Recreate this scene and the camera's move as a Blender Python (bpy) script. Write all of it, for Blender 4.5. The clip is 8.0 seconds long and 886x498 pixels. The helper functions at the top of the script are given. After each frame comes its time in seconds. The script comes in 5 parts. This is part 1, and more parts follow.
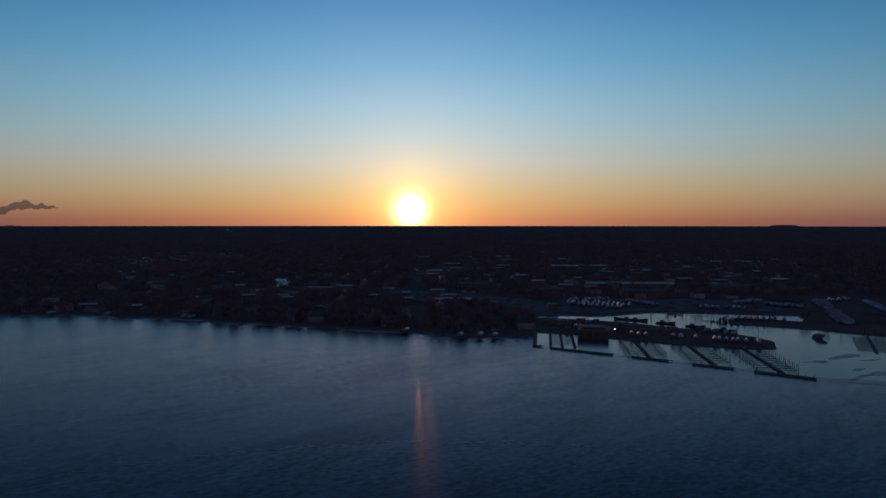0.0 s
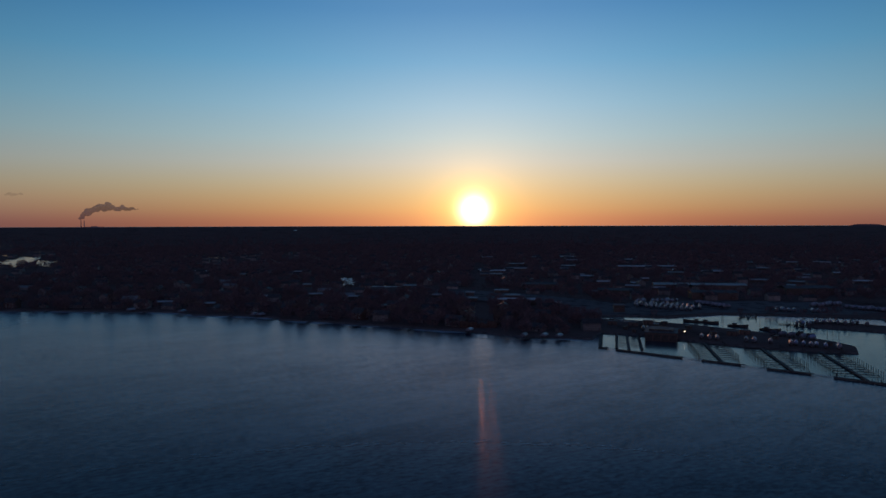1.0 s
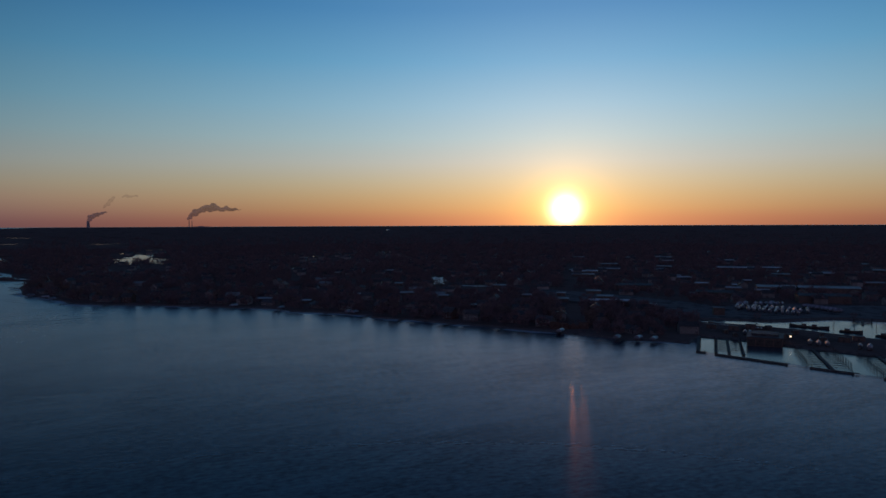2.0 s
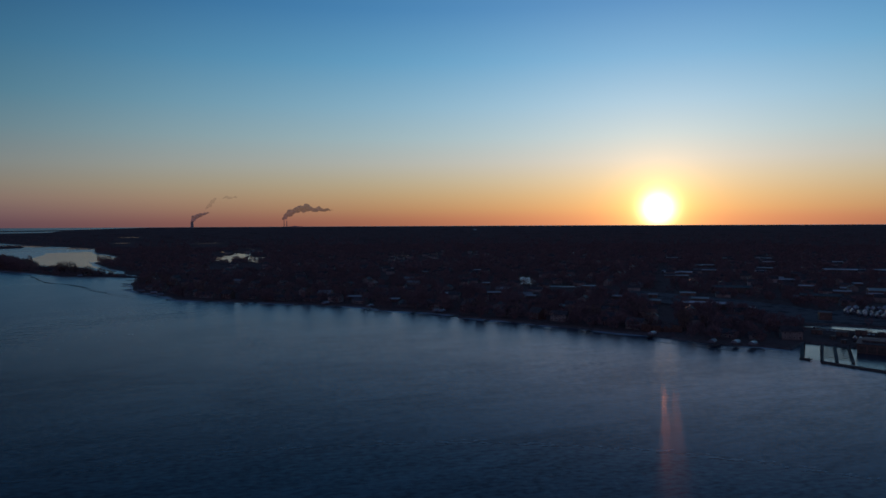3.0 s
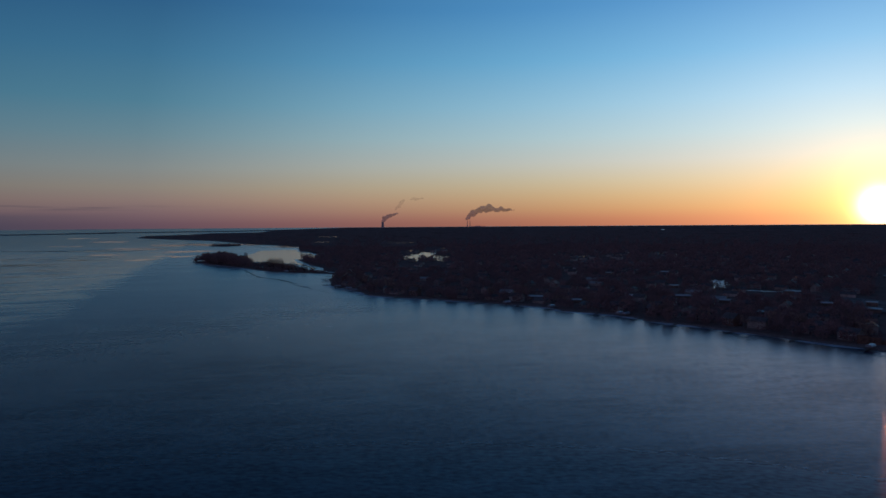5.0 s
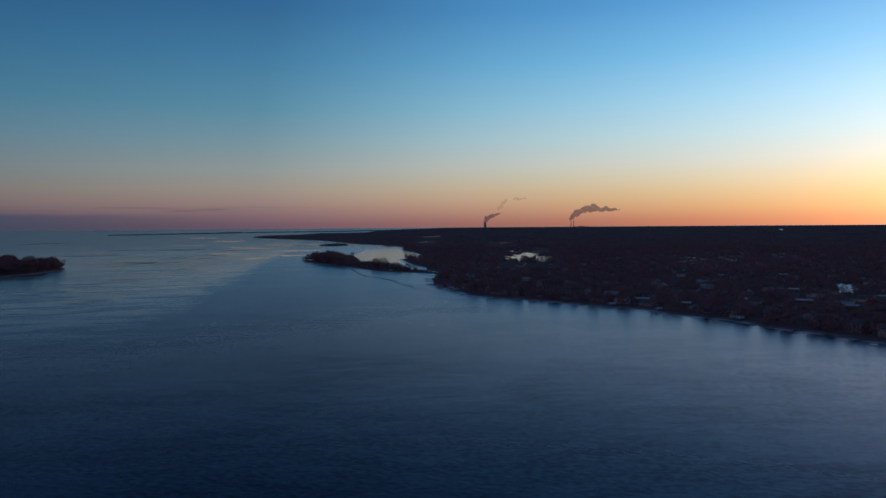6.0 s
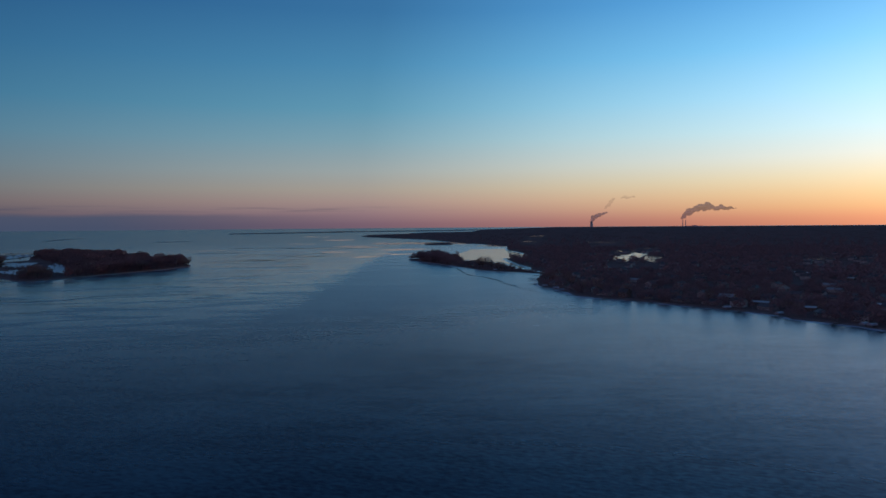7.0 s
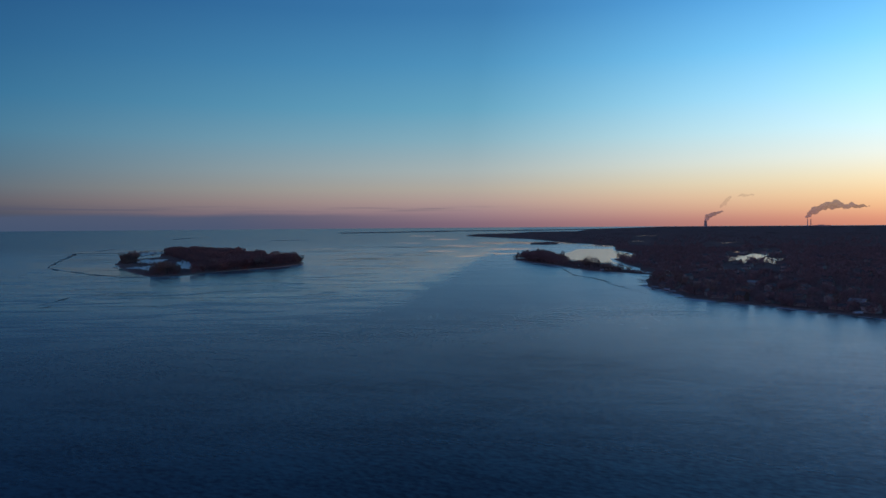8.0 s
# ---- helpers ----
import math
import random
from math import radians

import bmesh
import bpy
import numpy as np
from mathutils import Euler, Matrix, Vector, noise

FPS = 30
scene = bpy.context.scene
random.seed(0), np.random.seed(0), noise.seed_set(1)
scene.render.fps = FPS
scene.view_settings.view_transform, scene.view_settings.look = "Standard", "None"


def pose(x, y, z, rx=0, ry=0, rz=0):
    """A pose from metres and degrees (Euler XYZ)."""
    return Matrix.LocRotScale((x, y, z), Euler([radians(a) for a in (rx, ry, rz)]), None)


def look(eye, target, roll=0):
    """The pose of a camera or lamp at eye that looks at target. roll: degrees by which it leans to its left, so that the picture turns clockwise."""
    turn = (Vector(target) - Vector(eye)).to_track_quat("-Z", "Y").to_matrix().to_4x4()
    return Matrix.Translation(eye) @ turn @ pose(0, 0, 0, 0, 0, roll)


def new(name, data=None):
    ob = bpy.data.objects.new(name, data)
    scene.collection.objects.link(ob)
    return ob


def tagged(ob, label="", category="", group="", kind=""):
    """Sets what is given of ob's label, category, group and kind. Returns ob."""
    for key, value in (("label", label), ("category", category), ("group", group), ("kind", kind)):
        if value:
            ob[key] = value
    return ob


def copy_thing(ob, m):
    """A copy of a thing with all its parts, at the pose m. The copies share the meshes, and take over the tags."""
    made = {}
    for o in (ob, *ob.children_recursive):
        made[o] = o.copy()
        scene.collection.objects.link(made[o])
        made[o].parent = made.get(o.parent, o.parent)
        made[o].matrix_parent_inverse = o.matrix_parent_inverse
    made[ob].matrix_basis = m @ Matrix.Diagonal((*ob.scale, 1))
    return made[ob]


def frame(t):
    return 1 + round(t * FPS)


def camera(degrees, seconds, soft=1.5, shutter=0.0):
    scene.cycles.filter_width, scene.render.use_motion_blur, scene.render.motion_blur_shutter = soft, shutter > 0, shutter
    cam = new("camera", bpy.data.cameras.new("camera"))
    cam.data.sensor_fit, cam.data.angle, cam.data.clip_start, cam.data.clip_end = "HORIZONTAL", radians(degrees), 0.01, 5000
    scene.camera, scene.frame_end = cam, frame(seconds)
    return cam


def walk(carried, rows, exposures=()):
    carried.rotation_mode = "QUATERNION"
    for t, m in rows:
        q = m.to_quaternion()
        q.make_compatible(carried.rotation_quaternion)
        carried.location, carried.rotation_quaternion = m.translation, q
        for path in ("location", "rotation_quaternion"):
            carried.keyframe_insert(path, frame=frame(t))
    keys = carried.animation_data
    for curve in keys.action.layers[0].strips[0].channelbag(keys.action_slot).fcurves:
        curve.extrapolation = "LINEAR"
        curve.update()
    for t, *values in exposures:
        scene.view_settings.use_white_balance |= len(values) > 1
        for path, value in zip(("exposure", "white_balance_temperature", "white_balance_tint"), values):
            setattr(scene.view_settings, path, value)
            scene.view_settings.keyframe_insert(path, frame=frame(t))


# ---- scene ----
# The camera hovers over the frozen lake and turns to its left.
EYE = 80.0
cam = camera(65.31, 8.0, soft=1.55)
PATH = [  # seconds, yaw, pitch, roll
    (0, 0.001, -2.100, 0.019),
    (0.5, 2.332, -2.101, -0.049),
    (1, 5.269, -2.090, -0.134),
    (1.5, 9.100, -2.100, -0.193),
    (1.7, 10.556, -2.101, -0.201),
    (2.8, 18.569, -2.108, -0.249),
    (3, 19.962, -2.094, -0.267),
    (3.5, 23.474, -2.093, -0.306),
    (4, 27.013, -2.093, -0.351),
    (4.5, 30.586, -2.072, -0.380),
    (4.7, 32.301, -2.054, -0.390),
    (5.8, 41.731, -1.957, -0.445),
    (6, 43.383, -1.951, -0.447),
    (6.5, 47.704, -1.956, -0.428),
    (7, 52.024, -1.940, -0.446),
    (7.5, 56.343, -1.935, -0.448),
    (8, 60.696, -1.927, -0.430),
]


def facing(yaw, pitch):
    a, b = radians(yaw), radians(pitch)
    return (-1000 * math.sin(a) * math.cos(b), 1000 * math.cos(a) * math.cos(b), EYE + 1000 * math.sin(b))


walk(cam, [(t, look((0, 0, EYE), facing(yaw, pitch), roll)) for t, yaw, pitch, roll in PATH],
     [(0, 0.10, 6790, 13.5), (1.5, 0.10, 6790, 13.5), (3.5, 0.24, 6810, 14.5), (4.5, 0.38, 6800, 14), (6.0, 0.80, 6850, 15), (7.0, 1.10, 6780, 13.5), (8.0, 1.34, 6700, 12)])

# ---------------------------------------------------------------- sky and sun
SUN_AZ, SUN_EL = 2.68, 1.13


def srgb(r, g, b):
    return tuple(((c / 255 + 0.055) / 1.055) ** 2.4 if c > 10 else c / 255 / 12.92 for c in (r, g, b)) + (1.0,)


def toward(az, el):
    a, b = radians(az), radians(el)
    return Vector((-math.sin(a) * math.cos(b), math.cos(a) * math.cos(b), math.sin(b)))


sun_dir = toward(SUN_AZ, SUN_EL)
sun_data = bpy.data.lights.new("sun", "SUN")
sun_data.energy, sun_data.angle, sun_data.color = 0.42, radians(0.6), (1.0, 0.35, 0.13)
sun_lamp = new("sun", sun_data)
sun_lamp.matrix_world = look(tuple(sun_dir * 300), (0, 0, 0))

world = bpy.data.worlds.new("sky")
scene.world = world
world.use_nodes = True
wn, wl = world.node_tree.nodes, world.node_tree.links
wn.clear()


def wmath(op, a, b=None, c=None, clamp=False):
    n = wn.new("ShaderNodeMath")
    n.operation, n.use_clamp = op, clamp
    for k, v in enumerate((a, b, c)):
        if v is None:
            continue
        if isinstance(v, (int, float)):
            n.inputs[k].default_value = v
        else:
            wl.new(v, n.inputs[k])
    return n.outputs[0]


def wramp(fac, stops, span, share=1.0):
    n = wn.new("ShaderNodeValToRGB")
    n.color_ramp.interpolation = "LINEAR"
    e = n.color_ramp.elements
    while len(e) < len(stops):
        e.new(0.5)
    for k, (el, col) in enumerate(stops):
        e[k].position, e[k].color = max(0.0, (math.sin(radians(el)) + 0.02) / span), tuple(share * c for c in srgb(*col))
    wl.new(fac, n.inputs[0])
    return n.outputs[0]


def wmix(fac, a, b, kind="MIX"):
    n = wn.new("ShaderNodeMix")
    n.data_type, n.blend_type, n.clamp_factor = "RGBA", kind, True
    for sock, v in ((n.inputs[0], fac), (n.inputs[6], a), (n.inputs[7], b)):
        if isinstance(v, (int, float)):
            sock.default_value = v
        elif isinstance(v, tuple):
            sock.default_value = v
        else:
            wl.new(v, sock)
    return n.outputs[2]


coord = wn.new("ShaderNodeTexCoord").outputs["Generated"]
sep = wn.new("ShaderNodeSeparateXYZ")
wl.new(coord, sep.inputs[0])


def wdot(v):
    n = wn.new("ShaderNodeVectorMath")
    n.operation = "DOT_PRODUCT"
    wl.new(coord, n.inputs[0])
    n.inputs[1].default_value = v
    return n.outputs["Value"]


SPAN = 1.02
height = wmath("DIVIDE", wmath("ADD", sep.outputs[2], 0.02), SPAN, clamp=True)
flat_sun = toward(SUN_AZ, 0)
around = wdot(flat_sun)
# The sky under the sun, a third of the way round, and abeam of it.
sky_sun = wramp(height, [(-1, (172, 94, 48)), (0.4, (186, 119, 62)), (1.2, (190, 146, 80)), (2.2, (188, 162, 108)), (3.5, (184, 176, 144)), (5, (176, 184, 177)), (7, (156, 186, 195)),
                         (9.5, (135, 182, 207)), (13, (97, 166, 207)), (17, (68, 142, 196)), (35, (38, 98, 152)), (90, (25, 62, 109))], SPAN, 1.08)
sky_mid = wramp(height, [(-1, (112, 92, 112)), (0.2, (132, 108, 128)), (1.0, (158, 132, 144)), (2.0, (180, 159, 157)), (3, (183, 177, 168)), (4.5, (172, 187, 189)), (7, (135, 181, 199)),
                         (9.5, (100, 171, 202)), (13, (74, 153, 199)), (17, (53, 128, 184)), (35, (33, 89, 147)), (90, (23, 63, 113))], SPAN, 0.385)
sky_side = wramp(height, [(-1, (60, 84, 110)), (0.8, (66, 86, 112)), (1.3, (84, 96, 118)), (2, (104, 108, 124)), (3, (104, 123, 140)), (4.5, (89, 129, 155)), (7, (72, 137, 174)),
                          (9.5, (52, 128, 175)), (13, (38, 111, 165)), (17, (28, 95, 153)), (35, (22, 74, 133)), (90, (19, 56, 104))], SPAN, 0.285)
fade = wmath("ADD", wmath("MULTIPLY", wmath("MULTIPLY", sep.outputs[2], 1 / 0.12, clamp=True), 0.24), 0.27)
mid_share = wmath("POWER", wmath("MULTIPLY", wmath("SUBTRACT", 1.0, around), 1 / 0.44, clamp=True), fade)
side_share = wmath("POWER", wmath("DIVIDE", wmath("SUBTRACT", 0.78, around), 0.80, clamp=True), 1.25)
# Opposite the sun the air glows dull rose over the earth's shadow.
sky_back = wramp(height, [(-1, (78, 84, 110)), (2, (96, 92, 118)), (6, (142, 116, 136)), (12, (134, 118, 142)), (20, (96, 108, 144)), (40, (48, 76, 122)), (90, (22, 54, 102))], SPAN, 0.8)
back_share = wmath("DIVIDE", wmath("SUBTRACT", -0.10, around), 0.6, clamp=True)
sky = wmix(back_share, wmix(side_share, wmix(mid_share, sky_sun, sky_mid), sky_side), sky_back)
# A low bank of haze and cloud over the lake, away from the sun.
wob = wn.new("ShaderNodeTexNoise")
wob.inputs["Scale"].default_value, wob.inputs["Detail"].default_value = 9.0, 5
stretch = wn.new("ShaderNodeMapping")
stretch.inputs["Scale"].default_value = (1, 1, 6)
wl.new(coord, stretch.inputs[0])
wl.new(stretch.outputs[0], wob.inputs["Vector"])
edge = wmath("ADD", wmath("MULTIPLY", wob.outputs[0], 0.010), 0.0150)
bank = wmath("MULTIPLY", wmath("MULTIPLY", wmath("SUBTRACT", edge, sep.outputs[2]), 170.0, clamp=True), wmath("MULTIPLY", wmath("SUBTRACT", 0.56, around), 3.2, clamp=True))
sky = wmix(wmath("MULTIPLY", bank, 0.88), sky, tuple(0.40 * c for c in srgb(62, 84, 114)))
# Thin streaks of cloud trail along the top of the bank.
thin, drawn_out = wn.new("ShaderNodeTexNoise"), wn.new("ShaderNodeMapping")
thin.inputs["Scale"].default_value, thin.inputs["Detail"].default_value = 7.0, 4
drawn_out.inputs["Scale"].default_value = (1, 1, 38)
wl.new(coord, drawn_out.inputs[0])
wl.new(drawn_out.outputs[0], thin.inputs["Vector"])
layer = wmath("SUBTRACT", 1.0, wmath("MULTIPLY", wmath("ABSOLUTE", wmath("SUBTRACT", sep.outputs[2], 0.0245)), 190.0), clamp=True)
wisp = wmath("MULTIPLY", wmath("MULTIPLY", wmath("SUBTRACT", thin.outputs[0], 0.47), 9.0, clamp=True), wmath("MULTIPLY", layer, wmath("MULTIPLY", wmath("SUBTRACT", 0.68, around), 5.0, clamp=True)))
sky = wmix(wmath("MULTIPLY", wisp, 0.55), sky, tuple(0.40 * c for c in srgb(70, 80, 106)))
# Light scattered round the low sun.
below = wmath("SUBTRACT", 1.0, wdot(sun_dir))
root_below = wmath("SQRT", wmath("MAXIMUM", below, 0.0))
for src, share, reach, tint in ((below, 3.4, 1.5e-4, (1.0, 0.84, 0.60, 1)), (root_below, 1.7, 1.9e-2, (1.0, 0.62, 0.17, 1)), (below, 0.09, 1.0e-2, (1.0, 0.68, 0.22, 1)), (below, 0.085, 4.0e-2, (1.0, 0.86, 0.80, 1))):
    glow = wmath("MULTIPLY", wmath("EXPONENT", wmath("MULTIPLY", src, -1 / reach)), share)
    sky = wmix(1.0, sky, wmix(1.0, tint, glow, "MULTIPLY"), "ADD")
air = wn.new("ShaderNodeTexSky")
air.sky_type, air.sun_disc, air.sun_elevation, air.sun_rotation = "NISHITA", False, radians(SUN_EL), radians(-SUN_AZ)
air.dust_density, air.ozone_density = 0.6, 2.0
sky = wmix(1.0, sky, wmix(1.0, air.outputs[0], (0.011, 0.010, 0.009, 1), "MULTIPLY"), "ADD")
back = wn.new("ShaderNodeBackground")
wl.new(sky, back.inputs[0])
back.inputs[1].default_value = 1.0
wl.new(back.outputs[0], wn.new("ShaderNodeOutputWorld").inputs[0])


# ---------------------------------------------------------------- materials
def material(name, colours, rough=0.8, scale=1.0, fine=12.0, bump=0.3, bump_dist=0.05, metal=0.0, vary="", spec=0.5, ior=1.45):
    """Noise at two scales between two colours; vary: 'object' or 'island' adds a change of value from piece to piece."""
    m = bpy.data.materials.new(name)
    m.use_nodes = True
    n, l = m.node_tree.nodes, m.node_tree.links
    b = n["Principled BSDF"]
    tc = n.new("ShaderNodeTexCoord")
    big, small = n.new("ShaderNodeTexNoise"), n.new("ShaderNodeTexNoise")
    big.inputs["Scale"].default_value, small.inputs["Scale"].default_value = scale, scale * fine
    big.inputs["Detail"].default_value = 4
    for t in (big, small):
        l.new(tc.outputs["Object"], t.inputs["Vector"])
    add = n.new("ShaderNodeMath")
    add.operation = "MULTIPLY_ADD"
    l.new(small.outputs[0], add.inputs[0])
    add.inputs[1].default_value = 0.4
    l.new(big.outputs[0], add.inputs[2])
    ramp = n.new("ShaderNodeValToRGB")
    for k, c in enumerate(colours):
        e = ramp.color_ramp.elements[k] if k < 2 else ramp.color_ramp.elements.new(0.5)
        e.color = (*c, 1)
    for k in range(len(colours)):
        ramp.color_ramp.elements[k].position = 0.45 + 0.5 * k / (len(colours) - 1)
    l.new(add.outputs[0], ramp.inputs[0])
    out = ramp.outputs[0]
    if vary:
        src = n.new("ShaderNodeObjectInfo").outputs["Random"] if vary == "object" else n.new("ShaderNodeNewGeometry").outputs["Random Per Island"]
        hs = n.new("ShaderNodeHueSaturation")
        mr = n.new("ShaderNodeMapRange")
        mr.inputs["To Min"].default_value, mr.inputs["To Max"].default_value = 0.75, 1.2
        l.new(src, mr.inputs[0])
        l.new(mr.outputs[0], hs.inputs["Value"])
        l.new(out, hs.inputs["Color"])
        out = hs.outputs[0]
    l.new(out, b.inputs["Base Color"])
    b.inputs["Roughness"].default_value, b.inputs["Metallic"].default_value = rough, metal
    b.inputs["IOR"].default_value, b.inputs["Specular IOR Level"].default_value = ior, spec
    if bump:
        bp = n.new("ShaderNodeBump")
        bp.inputs["Strength"].default_value, bp.inputs["Distance"].default_value = bump, bump_dist
        l.new(add.outputs[0], bp.inputs["Height"])
        l.new(bp.outputs[0], b.inputs["Normal"])
    return m


def water_material(name, colour, rough, streaks, ripple, frost, frost_colour, gloss=0.5, field=False):
    """Thin ice and still water: glossy, with wind-drawn streaks of frost and fine ripples."""
    m = bpy.data.materials.new(name)
    m.use_nodes = True
    n, l = m.node_tree.nodes, m.node_tree.links
    b = n["Principled BSDF"]
    tc = n.new("ShaderNodeTexCoord")

    def noise_at(scale, stretch, turn, detail=5, distort=0.0):
        first, mp = n.new("ShaderNodeMapping"), n.new("ShaderNodeMapping")
        first.inputs["Rotation"].default_value = (0, 0, radians(-turn))
        mp.inputs["Scale"].default_value = (scale, scale * stretch, scale)
        l.new(tc.outputs["Object"], first.inputs[0])
        l.new(first.outputs[0], mp.inputs[0])
        t = n.new("ShaderNodeTexNoise")
        t.inputs["Scale"].default_value, t.inputs["Detail"].default_value, t.inputs["Distortion"].default_value = 1.0, detail, distort
        l.new(mp.outputs[0], t.inputs["Vector"])
        return t.outputs[0]

    wide = noise_at(0.007, 2.0, 50, 8, 0.8)
    drawn = noise_at(0.045, 3.0, 42, 9, 0.5)
    ripples = n.new("ShaderNodeMath")
    ripples.operation = "MULTIPLY_ADD"
    l.new(noise_at(2.2, 1.2, 35, 3), ripples.inputs[0])
    ripples.inputs[1].default_value = 0.9
    swell = n.new("ShaderNodeMath")
    swell.operation = "MULTIPLY"
    l.new(noise_at(0.55, 1.5, 35, 3), swell.inputs[0])
    swell.inputs[1].default_value = 1.3 if field else 1.0
    l.new(swell.outputs[0], ripples.inputs[2])
    fine = ripples.outputs[0]
    mottle = n.new("ShaderNodeMath")
    mottle.operation = "MULTIPLY_ADD"
    l.new(noise_at(0.30, 1.8, 30, 4, 0.3), mottle.inputs[0])
    mottle.inputs[1].default_value = 0.80
    broad = n.new("ShaderNodeMath")
    broad.operation = "MULTIPLY"
    broad.inputs[1].default_value = 0.4
    l.new(wide, broad.inputs[0])
    l.new(broad.outputs[0], mottle.inputs[2])
    mixv = n.new("ShaderNodeMath")
    mixv.operation = "MULTIPLY_ADD"
    l.new(drawn, mixv.inputs[0])
    mixv.inputs[1].default_value = streaks
    l.new(mottle.outputs[0], mixv.inputs[2])
    mr = n.new("ShaderNodeMapRange")
    mr.inputs["From Min"].default_value, mr.inputs["From Max"].default_value = 0.45 + 0.5 * streaks, 0.77 + 0.5 * streaks
    l.new(mixv.outputs[0], mr.inputs[0])
    col = n.new("ShaderNodeMix")
    col.data_type = "RGBA"
    col.inputs[6].default_value, col.inputs[7].default_value = (*colour, 1), (*frost_colour, 1)
    fm = n.new("ShaderNodeMath")
    fm.operation = "MULTIPLY"
    l.new(mr.outputs[0], fm.inputs[0])
    fm.inputs[1].default_value = frost
    if field:
        # Paler drift ice begins along a ragged line across the lake.
        dot = n.new("ShaderNodeVectorMath")
        dot.operation = "DOT_PRODUCT"
        l.new(tc.outputs["Object"], dot.inputs[0])
        dot.inputs[1].default_value = (-0.612, -0.79, 0)
        warp = n.new("ShaderNodeMath")
        warp.operation = "MULTIPLY_ADD"
        l.new(noise_at(0.012, 2.5, 150, 8, 0.4), warp.inputs[0])
        warp.inputs[1].default_value = 85.0
        l.new(dot.outputs["Value"], warp.inputs[2])
        fr = n.new("ShaderNodeMapRange")
        fr.interpolation_type = "SMOOTHSTEP"
        fr.inputs["From Min"].default_value, fr.inputs["From Max"].default_value = 178.0, 226.0
        l.new(warp.outputs[0], fr.inputs[0])
        patch = n.new("ShaderNodeMapRange")
        patch.inputs["From Min"].default_value, patch.inputs["From Max"].default_value = 0.41, 0.60
        patch.inputs["To Min"].default_value = 0.12
        l.new(noise_at(0.008, 4.0, 64, 10, 1.2), patch.inputs[0])
        pm = n.new("ShaderNodeMath")
        pm.operation = "MULTIPLY"
        out = n.new("ShaderNodeSeparateXYZ")
        l.new(tc.outputs["Object"], out.inputs[0])
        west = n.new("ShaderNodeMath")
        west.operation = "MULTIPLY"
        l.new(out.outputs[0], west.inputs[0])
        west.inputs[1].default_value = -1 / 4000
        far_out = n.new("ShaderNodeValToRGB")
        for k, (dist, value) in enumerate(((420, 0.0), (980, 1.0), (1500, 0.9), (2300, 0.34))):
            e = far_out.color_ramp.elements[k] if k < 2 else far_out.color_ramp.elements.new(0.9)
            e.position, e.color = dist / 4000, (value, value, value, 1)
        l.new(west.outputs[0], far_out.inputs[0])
        begins = n.new("ShaderNodeMath")
        begins.operation = "MULTIPLY"
        l.new(fr.outputs[0], begins.inputs[0])
        l.new(far_out.outputs[0], begins.inputs[1])
        l.new(begins.outputs[0], pm.inputs[0])
        l.new(patch.outputs[0], pm.inputs[1])
        both = n.new("ShaderNodeMath")
        both.operation = "MAXIMUM"
        l.new(fm.outputs[0], both.inputs[0])
        l.new(pm.outputs[0], both.inputs[1])
        fm = both
        # The sheet is smoothest off the harbour and rougher farther out.
        even = n.new("ShaderNodeValToRGB")
        for k, (dist, value) in enumerate(((100, rough), (600, 0.33), (1400, 0.30), (2600, 0.27))):
            e = even.color_ramp.elements[k] if k < 2 else even.color_ramp.elements.new(0.9)
            e.position, e.color = dist / 4000, (value, value, value, 1)
        l.new(west.outputs[0], even.inputs[0])
        calm = n.new("ShaderNodeMath")
        calm.operation = "MULTIPLY_ADD"
        l.new(pm.outputs[0], calm.inputs[0])
        calm.inputs[1].default_value = -0.22
        l.new(even.outputs[0], calm.inputs[2])
        smooth = n.new("ShaderNodeMath")
        smooth.operation = "MAXIMUM"
        l.new(calm.outputs[0], smooth.inputs[0])
        smooth.inputs[1].default_value = 0.08
        shine = n.new("ShaderNodeMath")
        shine.operation = "MULTIPLY_ADD"
        l.new(both.outputs[0], shine.inputs[0])
        shine.inputs[1].default_value, shine.inputs[2].default_value = 0.31, gloss - 0.085
        bright = n.new("ShaderNodeMath")
        bright.operation = "MULTIPLY_ADD"
        l.new(pm.outputs[0], bright.inputs[0])
        bright.inputs[1].default_value = 0.34
        l.new(shine.outputs[0], bright.inputs[2])
    l.new(fm.outputs[0], col.inputs[0])
    if field:
        # A dusting of snow lies on the drift ice.
        dust = n.new("ShaderNodeMix")
        dust.data_type = "RGBA"
        dusting = n.new("ShaderNodeMath")
        dusting.operation = "MULTIPLY"
        l.new(pm.outputs[0], dusting.inputs[0])
        dusting.inputs[1].default_value = 0.34
        l.new(dusting.outputs[0], dust.inputs[0])
        l.new(col.outputs[2], dust.inputs[6])
        dust.inputs[7].default_value = (0.15, 0.20, 0.24, 1)
        l.new(dust.outputs[2], b.inputs["Base Color"])
    else:
        l.new(col.outputs[2], b.inputs["Base Color"])
    rr = n.new("ShaderNodeMath")
    rr.operation = "MULTIPLY_ADD"
    l.new(mr.outputs[0], rr.inputs[0])
    rr.inputs[1].default_value, rr.inputs[2].default_value = -0.05, rough
    if field:
        l.new(smooth.outputs[0], rr.inputs[2])
    l.new(rr.outputs[0], b.inputs["Roughness"])
    b.inputs["IOR"].default_value, b.inputs["Specular IOR Level"].default_value = 1.33, gloss
    bp = n.new("ShaderNodeBump")
    bp.inputs["Strength"].default_value, bp.inputs["Distance"].default_value = ripple, 0.6
    waves = n.new("ShaderNodeMath")
